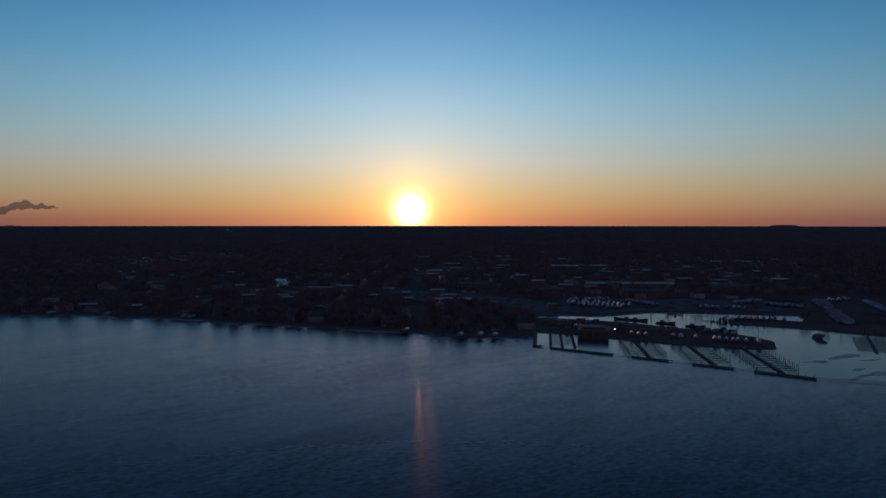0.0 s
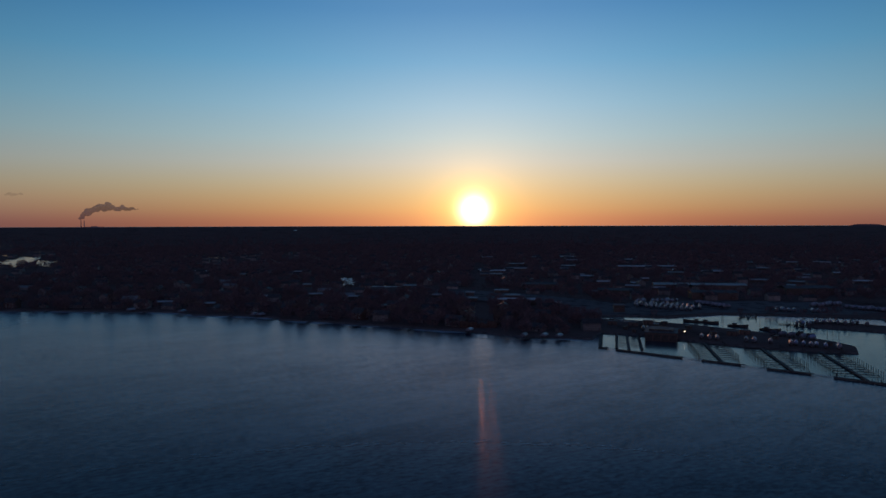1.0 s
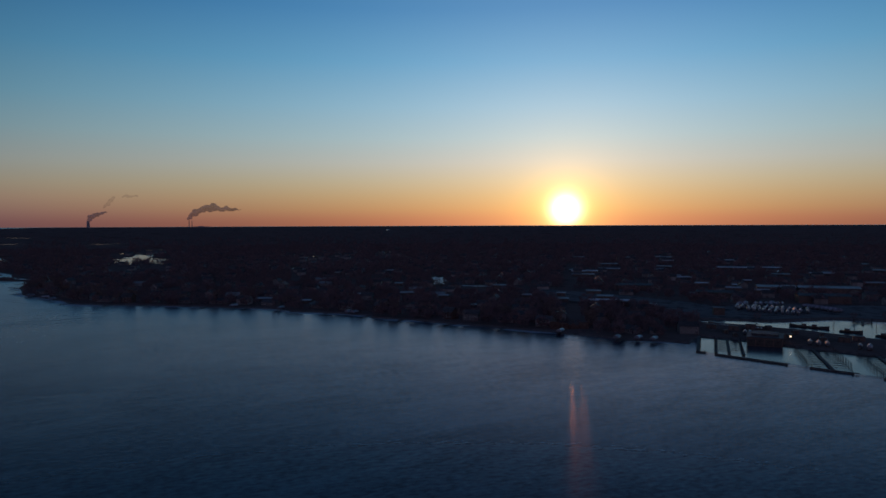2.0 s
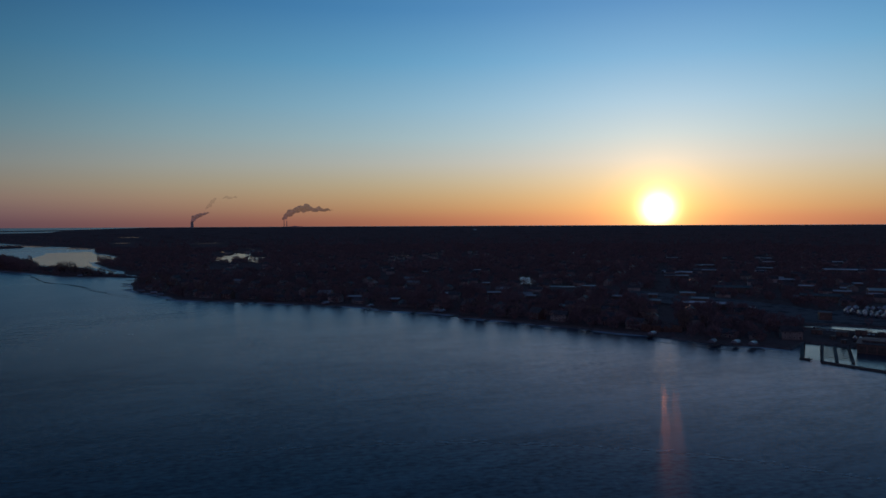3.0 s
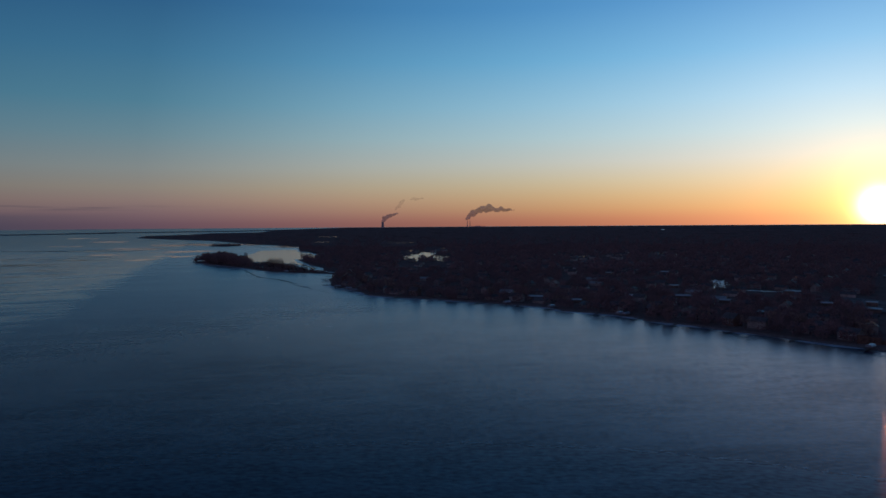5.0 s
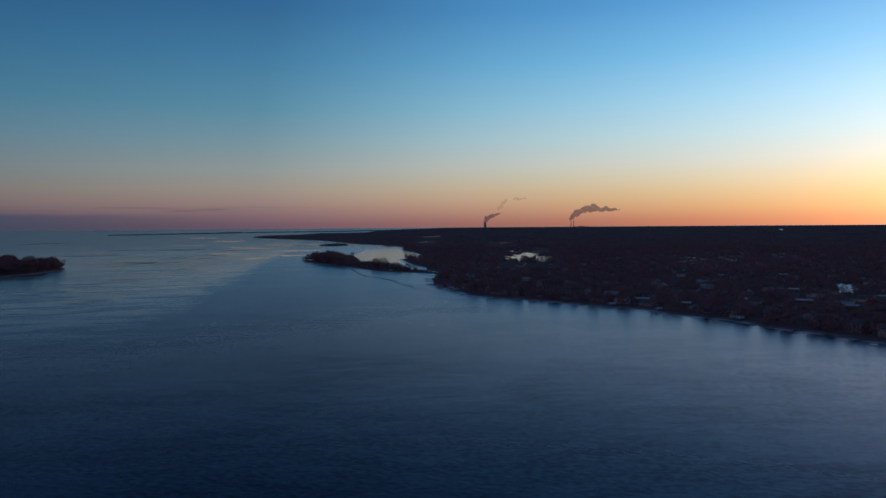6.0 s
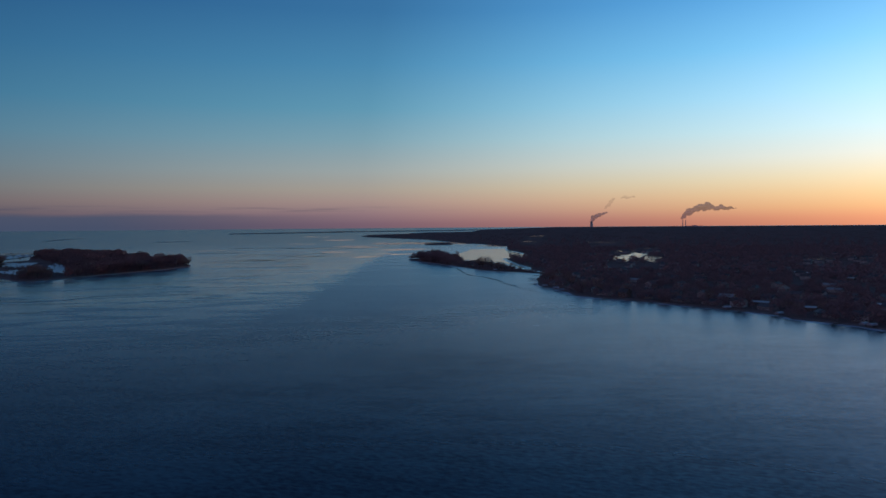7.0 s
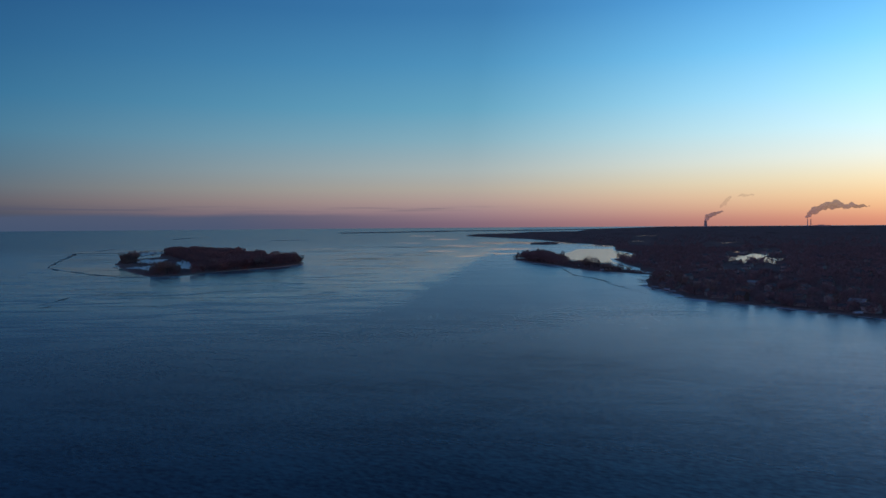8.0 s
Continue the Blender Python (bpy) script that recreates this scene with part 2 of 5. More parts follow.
    waves.operation = "MULTIPLY_ADD"
    l.new(drawn, waves.inputs[0])
    waves.inputs[1].default_value = 0.14
    l.new(fine, waves.inputs[2])
    l.new(waves.outputs[0], bp.inputs["Height"])
    level = n.new("ShaderNodeCombineXYZ")
    level.inputs[2].default_value = 1.0
    l.new(level.outputs[0], bp.inputs["Normal"])
    l.new(bp.outputs[0], b.inputs["Normal"])
    if field:
        # A tinted mirror layer covers the ice; it mirrors more the flatter it is seen.
        b.inputs["Specular IOR Level"].default_value = 0.0
        sheen, blend, mirror = n.new("ShaderNodeBsdfGlossy"), n.new("ShaderNodeMixShader"), n.new("ShaderNodeFresnel")
        # Reflected light is graded in the tint: pinkish off the town, bluer farther out.
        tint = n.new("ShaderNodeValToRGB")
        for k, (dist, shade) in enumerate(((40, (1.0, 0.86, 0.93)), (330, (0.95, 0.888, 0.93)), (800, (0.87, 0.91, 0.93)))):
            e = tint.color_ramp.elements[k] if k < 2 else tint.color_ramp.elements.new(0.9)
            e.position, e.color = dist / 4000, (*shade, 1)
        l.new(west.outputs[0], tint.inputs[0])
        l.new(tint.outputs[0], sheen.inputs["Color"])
        l.new(rr.outputs[0], sheen.inputs["Roughness"])
        l.new(bp.outputs[0], sheen.inputs["Normal"])
        density = n.new("ShaderNodeMath")
        density.operation = "MULTIPLY_ADD"
        l.new(bright.outputs[0], density.inputs[0])
        density.inputs[1].default_value, density.inputs[2].default_value = 0.62, 1.068
        l.new(density.outputs[0], mirror.inputs["IOR"])
        # The reflection is dimmed with distance west, so the far sheet sinks into haze.
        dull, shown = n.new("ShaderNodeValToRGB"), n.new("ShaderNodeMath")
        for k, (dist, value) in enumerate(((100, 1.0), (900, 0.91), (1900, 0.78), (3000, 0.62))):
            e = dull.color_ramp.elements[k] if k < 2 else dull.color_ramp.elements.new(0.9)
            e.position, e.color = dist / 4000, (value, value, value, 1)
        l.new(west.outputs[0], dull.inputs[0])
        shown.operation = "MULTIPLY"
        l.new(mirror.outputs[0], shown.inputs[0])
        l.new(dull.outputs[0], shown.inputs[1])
        l.new(shown.outputs[0], blend.inputs[0])
        l.new(b.outputs[0], blend.inputs[1])
        l.new(sheen.outputs[0], blend.inputs[2])
        l.new(blend.outputs[0], n["Material Output"].inputs["Surface"])
    return m


MAT = dict(
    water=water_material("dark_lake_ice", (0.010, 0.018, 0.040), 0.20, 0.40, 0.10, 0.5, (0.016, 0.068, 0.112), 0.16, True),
    pond=water_material("pond_ice", (0.03, 0.045, 0.06), 0.19, 0.6, 0.04, 0.5, (0.10, 0.12, 0.14), 0.20),
    bright_pond=water_material("clear_pond_ice", (0.07, 0.08, 0.09), 0.10, 0.6, 0.02, 0.5, (0.22, 0.24, 0.26), 0.55),
    basin=water_material("harbour_ice", (0.025, 0.035, 0.048), 0.22, 0.6, 0.03, 0.5, (0.09, 0.11, 0.14), 0.22),
    frosted=material("frosted_ice", [(0.20, 0.23, 0.26), (0.42, 0.45, 0.48)], 0.35, 0.03, 9, 0.15, 0.05),
    wet=material("wet_dark_ice", [(0.006, 0.012, 0.022), (0.014, 0.024, 0.04)], 0.5, 0.05, 8, 0.1, 0.05, spec=0.12),
    drift=material("drift_ice", [(0.018, 0.026, 0.042), (0.03, 0.042, 0.06), (0.30, 0.34, 0.40)], 0.42, 0.13, 6, 0.5, 0.15, spec=0.2),
    snow_ice=material("shore_ice", [(0.20, 0.24, 0.30), (0.46, 0.50, 0.56)], 0.5, 0.05, 10, 0.3, 0.1),
    soil=material("winter_ground", [(0.085, 0.052, 0.047), (0.135, 0.086, 0.078), (0.19, 0.13, 0.115)], 0.95, 0.012, 22, 0.5, 0.4, spec=0.0),
    bank=material("stone_bank", [(0.05, 0.045, 0.042), (0.16, 0.15, 0.145)], 0.9, 0.4, 6, 0.6, 0.2),
    paving=material("lot_paving", [(0.035, 0.028, 0.027), (0.07, 0.055, 0.05), (0.20, 0.185, 0.18)], 0.95, 0.05, 14, 0.2, 0.02, spec=0.0),
    bark=material("bark", [(0.07, 0.044, 0.038), (0.15, 0.10, 0.085)], 0.95, 0.6, 8, 0.5, 0.05, vary="object", spec=0.0),
    twigs=material("twigs", [(0.20, 0.14, 0.12), (0.30, 0.21, 0.18)], 0.95, 0.3, 6, 0, vary="object", spec=0.0),
    woods=material("bare_woods", [(0.20, 0.125, 0.122), (0.27, 0.168, 0.165)], 0.95, 0.02, 9, 0, vary="island", spec=0.0),
    red_woods=material("reddish_brush", [(0.19, 0.105, 0.10), (0.25, 0.14, 0.133)], 0.95, 0.03, 8, 0, vary="island", spec=0.0),
    siding=material("house_siding", [(0.13, 0.122, 0.12), (0.30, 0.28, 0.27)], 0.7, 0.25, 10, 0.2, 0.02, vary="object"),
    brickwork=material("house_brick", [(0.08, 0.042, 0.034), (0.17, 0.095, 0.075)], 0.85, 0.5, 14, 0.3, 0.02, vary="object"),
    shingle=material("roof_shingle", [(0.035, 0.033, 0.036), (0.11, 0.10, 0.10)], 0.75, 0.35, 12, 0.4, 0.03, vary="object"),
    metal_roof=material("pale_metal_roof", [(0.15, 0.15, 0.15), (0.34, 0.33, 0.32)], 0.5, 0.1, 16, 0.1, 0.02, vary="object"),
    worn_roof=material("worn_grey_roof", [(0.10, 0.095, 0.10), (0.20, 0.19, 0.195), (0.46, 0.46, 0.47)], 0.7, 0.12, 10, 0.2, 0.02, vary="object"),
    snowy_roof=material("snow_dusted_roof", [(0.32, 0.32, 0.33), (0.70, 0.71, 0.73)], 0.6, 0.09, 16, 0.2, 0.02, vary="object"),
    trim=material("white_trim", [(0.55, 0.55, 0.54), (0.78, 0.78, 0.77)], 0.6, 0.5, 8, 0.1, 0.01),
    door=material("door_paint", [(0.06, 0.05, 0.05), (0.16, 0.11, 0.09)], 0.5, 0.8, 8, 0.1, 0.01, vary="object"),
    glass=material("window_glass", [(0.02, 0.025, 0.03), (0.04, 0.045, 0.05)], 0.08, 0.3, 6, 0.02, 0.01),
    wrap=material("white_shrink_wrap", [(0.10, 0.105, 0.135), (0.38, 0.39, 0.45)], 0.45, 0.35, 8, 0.3, 0.05, vary="object"),
    blue_wrap=material("blue_shrink_wrap", [(0.16, 0.24, 0.42), (0.34, 0.44, 0.62)], 0.45, 0.35, 8, 0.3, 0.05, vary="object"),
    tarp=material("dark_tarpaulin", [(0.03, 0.035, 0.05), (0.08, 0.085, 0.10)], 0.7, 0.35, 8, 0.4, 0.05, vary="object"),
    hull=material("boat_hull", [(0.08, 0.09, 0.12), (0.40, 0.41, 0.44)], 0.35, 0.12, 9, 0.1, 0.01, vary="object"),
    timber=material("weathered_timber", [(0.035, 0.031, 0.029), (0.11, 0.10, 0.092)], 0.9, 0.5, 9, 0.5, 0.03),
    steel=material("galvanised_steel", [(0.12, 0.12, 0.13), (0.26, 0.26, 0.27)], 0.5, 0.6, 9, 0.1, 0.01, metal=0.6),
    concrete=material("chimney_concrete", [(0.30, 0.26, 0.27), (0.42, 0.38, 0.38)], 0.9, 0.05, 9, 0.3, 0.1),
)
# Bare twigs take the light from above and all round, whatever way one sliver lies.
for key in ("woods", "red_woods", "twigs"):
    n, l = MAT[key].node_tree.nodes, MAT[key].node_tree.links
    turn, unit = n.new("ShaderNodeVectorMath"), n.new("ShaderNodeVectorMath")
    turn.operation, unit.operation = "ADD", "NORMALIZE"
    half = n.new("ShaderNodeVectorMath")
    half.operation = "SCALE"
    half.inputs["Scale"].default_value = 0.6
    l.new(n.new("ShaderNodeNewGeometry").outputs["Normal"], half.inputs[0])
    l.new(half.outputs[0], turn.inputs[0])
    turn.inputs[1].default_value = (0, 0, 0.7)
    l.new(turn.outputs[0], unit.inputs[0])
    l.new(unit.outputs[0], n["Principled BSDF"].inputs["Normal"])
"""Smoke lets part of the light through everywhere alike."""
smoke = material("drifting_smoke", [(0.30, 0.25, 0.32), (0.50, 0.44, 0.51)], 1.0, 0.012, 5, 0.6, 4.0)
smoke.node_tree.nodes["Principled BSDF"].inputs["Alpha"].default_value = 0.42
thin_smoke = material("thin_smoke", [(0.2, 0.16, 0.17), (0.32, 0.26, 0.26)], 1.0, 0.012, 5, 0.6, 4.0)
thin_smoke.node_tree.nodes["Principled BSDF"].inputs["Alpha"].default_value = 0.10
lamp_glow = bpy.data.materials.new("lamp_glow")
lamp_glow.use_nodes = True
_b = lamp_glow.node_tree.nodes["Principled BSDF"]
_b.inputs["Emission Color"].default_value, _b.inputs["Emission Strength"].default_value = (1.0, 0.80, 0.55, 1), 6.0


# ---------------------------------------------------------------- building helpers
def mesh_of(name, verts, faces, mat, smooth=False):
    me = bpy.data.meshes.new(name)
    me.from_pydata([tuple(v) for v in verts], [], [tuple(f) for f in faces])
    me.materials.append(mat)
    if smooth:
        me.polygons.foreach_set("use_smooth", [True] * len(me.polygons))
    me.update()
    return me


def part(name, me, parent, m=None, label=""):
    ob = new(name, me)
    ob.parent = parent
    if m is not None:
        ob.matrix_basis = m
    return tagged(ob, label)


class Shape:
    """Collects vertices and faces of one mesh."""

    def __init__(self):
        self.v, self.f = [], []

    def add(self, verts, faces):
        k = len(self.v)
        self.v += [tuple(p) for p in verts]
        self.f += [tuple(i + k for i in f) for f in faces]
        return self

    def box(self, x0, x1, y0, y1, z0, z1, bevel=0.0):
        c = bevel
        ring = [(x0 + c, y0), (x1 - c, y0), (x1, y0 + c), (x1, y1 - c), (x1 - c, y1), (x0 + c, y1), (x0, y1 - c), (x0, y0 + c)] if c else [(x0, y0), (x1, y0), (x1, y1), (x0, y1)]
        k = len(ring)
        return self.add([(*p, z0) for p in ring] + [(*p, z1) for p in ring],
                        [tuple(range(k - 1, -1, -1)), tuple(range(k, 2 * k))] + [(i, (i + 1) % k, (i + 1) % k + k, i + k) for i in range(k)])

    def tube(self, a, b, r0, r1, sides=6, cap=True):
        a, b = Vector(a), Vector(b)
        q = (b - a).to_track_quat("Z", "Y")
        ring = [q @ Vector((math.cos(2 * math.pi * i / sides), math.sin(2 * math.pi * i / sides), 0)) for i in range(sides)]
        faces = [(i, (i + 1) % sides, (i + 1) % sides + sides, i + sides) for i in range(sides)]
        if cap:
            faces += [tuple(range(sides - 1, -1, -1)), tuple(range(sides, 2 * sides))]
        return self.add([a + r0 * p for p in ring] + [b + r1 * p for p in ring], faces)

    def mesh(self, name, mat, smooth=False):
        return mesh_of(name, self.v, self.f, MAT[mat] if isinstance(mat, str) else mat, smooth)


# The land and the lake lie level and rise a little far off, so that they reach the horizon inside the view.
FAR_FROM, FAR_TO, FAR_RISE = 2400.0, 4850.0, 63.0
LAND = 1.2


def sheet(x, y):
    r = math.hypot(x, y)
    return 0.0 if r < FAR_FROM else FAR_RISE * ((r - FAR_FROM) / (FAR_TO - FAR_FROM)) ** 1.6


def polar(az, r):
    a = radians(az)
    return (-math.sin(a) * r, math.cos(a) * r)


def inside(poly, pts):
    pts = np.atleast_2d(np.asarray(pts, float))
    hit = np.zeros(len(pts), bool)
    p = np.asarray(poly, float)
    for (x0, y0), (x1, y1) in zip(p, np.roll(p, -1, 0)):
        cross = (y0 > pts[:, 1]) != (y1 > pts[:, 1])
        with np.errstate(divide="ignore", invalid="ignore"):
            hit ^= cross & (pts[:, 0] < (x1 - x0) * (pts[:, 1] - y0) / (y1 - y0 if y1 != y0 else 1e-9) + x0)
    return hit


def ragged(poly, step, amp, seed=0):
    """The outline with points every step metres, pushed about by smooth noise."""
    out = []
    for (x0, y0), (x1, y1) in zip(poly, poly[1:] + poly[:1]):
        d = math.hypot(x1 - x0, y1 - y0)
        k = max(1, int(d / step)) if max(math.hypot(x0, y0), math.hypot(x1, y1)) < 4300 else max(1, int(d / 150))
        for i in range(k):
            x, y = x0 + (x1 - x0) * i / k, y0 + (y1 - y0) * i / k
            nv = noise.noise_vector(Vector((x / (step * 4), y / (step * 4), seed))) + 0.5 * noise.noise_vector(Vector((x / step, y / step, seed + 9)))
            out.append((x + nv.x * amp, y + nv.y * amp))
    return out


def land_sheet(name, outline, mat, top, grid=()):
    """A sheet of land with the given outline: its top at a height over the lake, its bank sloping down under the water."""
    from mathutils.geometry import delaunay_2d_cdt

    n = len(outline)
    pts = [Vector(p) for p in outline]
    if len(grid):
        keep = inside(outline, grid)
        edge = np.asarray(outline)
        for p, k in zip(grid, keep):
            if k and np.min(np.hypot(*(edge - p).T)) > 6:
                pts.append(Vector(p))
    v, _, f, *_ = delaunay_2d_cdt(pts, [], [list(range(n))], 1, 1e-4)
    verts = [(p.x, p.y, sheet(p.x, p.y) + top) for p in v]
    faces = [tuple(t) for t in f]
    count = {}
    for t in faces:
        for a, b in zip(t, t[1:] + t[:1]):
            count[(a, b)] = 1
    rim = [(a, b) for a, b in count if (b, a) not in count]
    low = {}
    nrm = {}
    for a, b in rim:
        dx, dy = v[b].x - v[a].x, v[b].y - v[a].y
        d = math.hypot(dx, dy) or 1
        for k in (a, b):
            ox, oy = nrm.get(k, (0, 0))
            nrm[k] = (ox + dy / d, oy - dx / d)
    for k, (ox, oy) in nrm.items():
        d = math.hypot(ox, oy) or 1
        low[k] = len(verts)
        verts.append((v[k].x + ox / d * 1.6 * top, v[k].y + oy / d * 1.6 * top, sheet(v[k].x, v[k].y) - 0.5))
    k = len(faces)
    faces += [(b, a, low[a], low[b]) for a, b in rim]
    me = mesh_of(name, verts, faces, mat)
    me.materials.append(MAT["bank"])
    idx = [0] * k + [1] * (len(faces) - k)
    me.polygons.foreach_set("material_index", idx)
    return tagged(new(name, me), kind="structure")


def flat_sheet(name, outline, mat, z, label=""):
    from mathutils.geometry import delaunay_2d_cdt

    v, _, f, *_ = delaunay_2d_cdt([Vector(p) for p in outline], [], [list(range(len(outline)))], 1, 1e-4)
    me = mesh_of(name, [(p.x, p.y, sheet(p.x, p.y) + z) for p in v], f, mat)
    return tagged(new(name, me), label, kind="structure")


# ---------------------------------------------------------------- water and land
RADII = [0, 60, 120, 200, 300, 400, 550, 700, 900, 1200, 1600, 2000, 2400] + [2400 + 100 * k for k in range(1, 26)]
wv, wf = [(0, 0, 0)], []
SEG = 144
for r in RADII[1:]:
    for k in range(SEG):
        x, y = polar(k * 360 / SEG, r)
        wv.append((x, y, sheet(x, y)))
for k in range(SEG):
    wf.append((0, 1 + k, 1 + (k + 1) % SEG))
for j in range(len(RADII) - 2):
    for k in range(SEG):
        a, b = 1 + j * SEG + k, 1 + j * SEG + (k + 1) % SEG
        wf.append((a, a + SEG, b + SEG, b))
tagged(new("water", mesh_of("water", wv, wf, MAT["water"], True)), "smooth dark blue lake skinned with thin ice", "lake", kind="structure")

SHORE = [(57, 481), (40, 486), (18, 486), (-27, 508), (-45, 513), (-80, 527), (-112, 535), (-150, 551), (-188, 557), (-192, 567), (-218, 580), (-274, 583), (-287, 596), (-331, 601),
         (-368, 598), (-420, 601), (-478, 594), (-519, 595), (-552, 618), (-590, 638), (-638, 660), (-680, 700), (-722, 742), (-768, 800)]
LAGOON = [(-800, 850), (-872, 882), (-920, 930), (-1010, 985), (-1103, 1054), (-1190, 1120), (-1204, 1146), (-1230, 1230), (-1330, 1330), (-1448, 1419), (-1614, 1526), (-1740, 1640),
          (-1891, 1787), (-2050, 1830), (-2177, 1850), (-2669, 1980), (-2992, 1951), (-3197, 1938)]
NORTH = [(-3330, 2080), (-3300, 2300), (-3360, 2500), (-3240, 2750), (-3420, 3030), (-3330, 3385)]
RIM = [polar(az, 4848) for az in range(43, -76, -2)]
EAST = [(1700, -100), (900, 200), (520, 360), (400, 420), (340, 470), (313, 490), (296, 505), (284, 520), (262, 533), (229, 551), (240, 577), (266, 572), (290, 555), (303, 575),
        (309, 602), (267, 608), (235, 616), (187, 622), (134, 596), (99, 604), (80, 596), (77, 581), (102, 574), (143, 551), (178, 521), (207, 497), (218, 480), (222, 462), (213, 441), (188, 444), (156, 457), (117, 482), (99, 496), (69, 509)]
MAINLAND = SHORE + LAGOON + NORTH + RIM + EAST
POINT = [(-768, 806), (-792, 823), (-834, 826), (-869, 818), (-927, 812), (-1021, 842), (-1106, 870), (-1210, 898), (-1300, 925), (-1350, 950), (-1340, 975), (-1250, 985), (-1160, 990),
         (-1073, 962), (-973, 915), (-900, 868), (-840, 842), (-790, 834)]
ISLAND = [(-1410, 118), (-1328, 124), (-1240, 132), (-1208, 150), (-1212, 176), (-1251, 218), (-1312, 300), (-1365, 388), (-1433, 458), polar(72.2, 1560), polar(73.5, 1740), polar(75.2, 1830),
          polar(77.7, 2160), polar(79.7, 2420), polar(82.3, 2440), polar(82.9, 2250), polar(82.9, 2020), polar(84.3, 1930), polar(85.7, 1900), (-1860, 140), (-1700, 118), (-1540, 112)]
ISLET = [polar(53.45, 2760), polar(52.3, 2740), polar(51.25, 2780), polar(51.3, 2880), polar(52.4, 2900), polar(53.4, 2850)]
SPIT_A = [polar(48.0, 4500), polar(52, 4420), polar(57, 4385), polar(61.5, 4370), polar(61.3, 4430), polar(56, 4460), polar(52, 4500), polar(48, 4580)]
SPIT_B = [polar(60.2, 4330), polar(64, 4270), polar(69.3, 4215), polar(69.0, 4270), polar(64, 4350), polar(60.4, 4400)]

grid = []
for r in np.concatenate([np.arange(480, 1000, 60), np.arange(1000, 2400, 120), np.arange(2400, 4840, 90)]):
    step = 2.0 if r > 2300 else 3.0
    grid += [polar(az, r) for az in np.arange(-74, 60, step)]
land_outline = ragged(MAINLAND, 14, 2.4, 1)
tagged(land_sheet("ground", land_outline, MAT["soil"], LAND, np.array(grid)), "dark leafless winter land with frozen soil and grass", "ground")
point_outline, island_outline = ragged(POINT, 12, 2.5, 2), ragged(ISLAND, 14, 4, 3)
tagged(land_sheet("ground_point", point_outline, MAT["soil"], LAND), "narrow dark wooded spit of land in the lake", "ground")
tagged(land_sheet("ground_island", island_outline, MAT["soil"], LAND), "low dark island in the frozen lake", "ground")
for nm, shape, seed in (("ground_islet", ISLET, 4), ("ground_far_spit", SPIT_A, 5), ("ground_outer_spit", SPIT_B, 6)):
    tagged(land_sheet(nm, ragged(shape, 20, 5, seed), MAT["soil"], LAND), "thin low strip of dark land on the lake", "ground")

# Ponds in the low land, and the drifted ice on the lake.
def pond_outline(az0, az1, r0, r1, seed):
    """A torn outline: a long shape with deep uneven bays."""
    c, w, d = (az0 + az1) / 2, abs(az1 - az0) / 2, (r1 - r0) / 2
    ring = []
    for k in range(44):
        a = 2 * math.pi * k / 44
        j = 0.78 + 0.75 * noise.noise(Vector((math.cos(a) * 1.1, math.sin(a) * 1.1, seed * 3.7))) + 0.5 * noise.noise(Vector((math.cos(a) * 3.5, math.sin(a) * 3.5, seed * 5.1)))
        ring.append(polar(c + w * max(0.12, j) * math.cos(a), (r0 + r1) / 2 + d * max(0.12, j) * math.sin(a)))
    return ring


PONDS = [(12.3, 14.0, 880, 1015), (8.4, 12.4, 864, 878), (22.7, 24.4, 1630, 1810), (20.4, 22.1, 1715, 1745), (17.2, 18.1, 1890, 1940), (34.4, 38.5, 1430, 1960), (36.4, 38.2, 2030, 2110),
         (37.4, 39.9, 2885, 2912), (34.8, 36.2, 2310, 2340), (17.15, 17.5, 4220, 4330), (43.6, 45.2, 3600, 3640), (44.2, 45.6, 3010, 3035), (24.5, 25.1, 1240, 1262)]
ponds = [pond_outline(*p, k) for k, p in enumerate(PONDS)]
for k, ring in enumerate(ponds):
    flat_sheet("pond", ring, MAT["bright_pond"] if k in (2, 3, 4, 6, 7, 8, 10, 11) else MAT["pond"] if k == 5 else MAT["frosted"], LAND + 0.06, "frozen pond with smooth pale ice")

# Large pale roofs that show between the trees: place and length.
ROOFS = [(111, 1260, 26), (110, 1044, 12), (224, 1244, 62), (132, 792, 17), (282, 884, 15), (17, 1178, 34), (-74, 734, 10), (-35, 705, 9), (-333, 1080, 14), (-206, 734, 18), (-400, 1018, 11), (-486, 1078, 10),
         (-250, 849, 10), (-111, 636, 9), (-334, 649, 15), (-284, 640, 10), (260, 1094, 27), (322, 1122, 27), (166, 900, 15), (126, 918, 19), (336, 958, 20), (374, 930, 22), (55, 884, 14), (-6, 792, 18), (-118, 842, 16),
         (-160, 712, 12), (-250, 710, 9)]
rng = random.Random(77)
for k in range(34):
    ROOFS.append((*polar(rng.uniform(-26, 2), rng.uniform(820, 1650)), rng.choice((10, 10, 14, 20, 28))))
roof_sight = [(math.degrees(math.atan2(-x, y)), math.hypot(x, y), math.degrees(w / 2 / math.hypot(x, y))) for x, y, w in ROOFS]

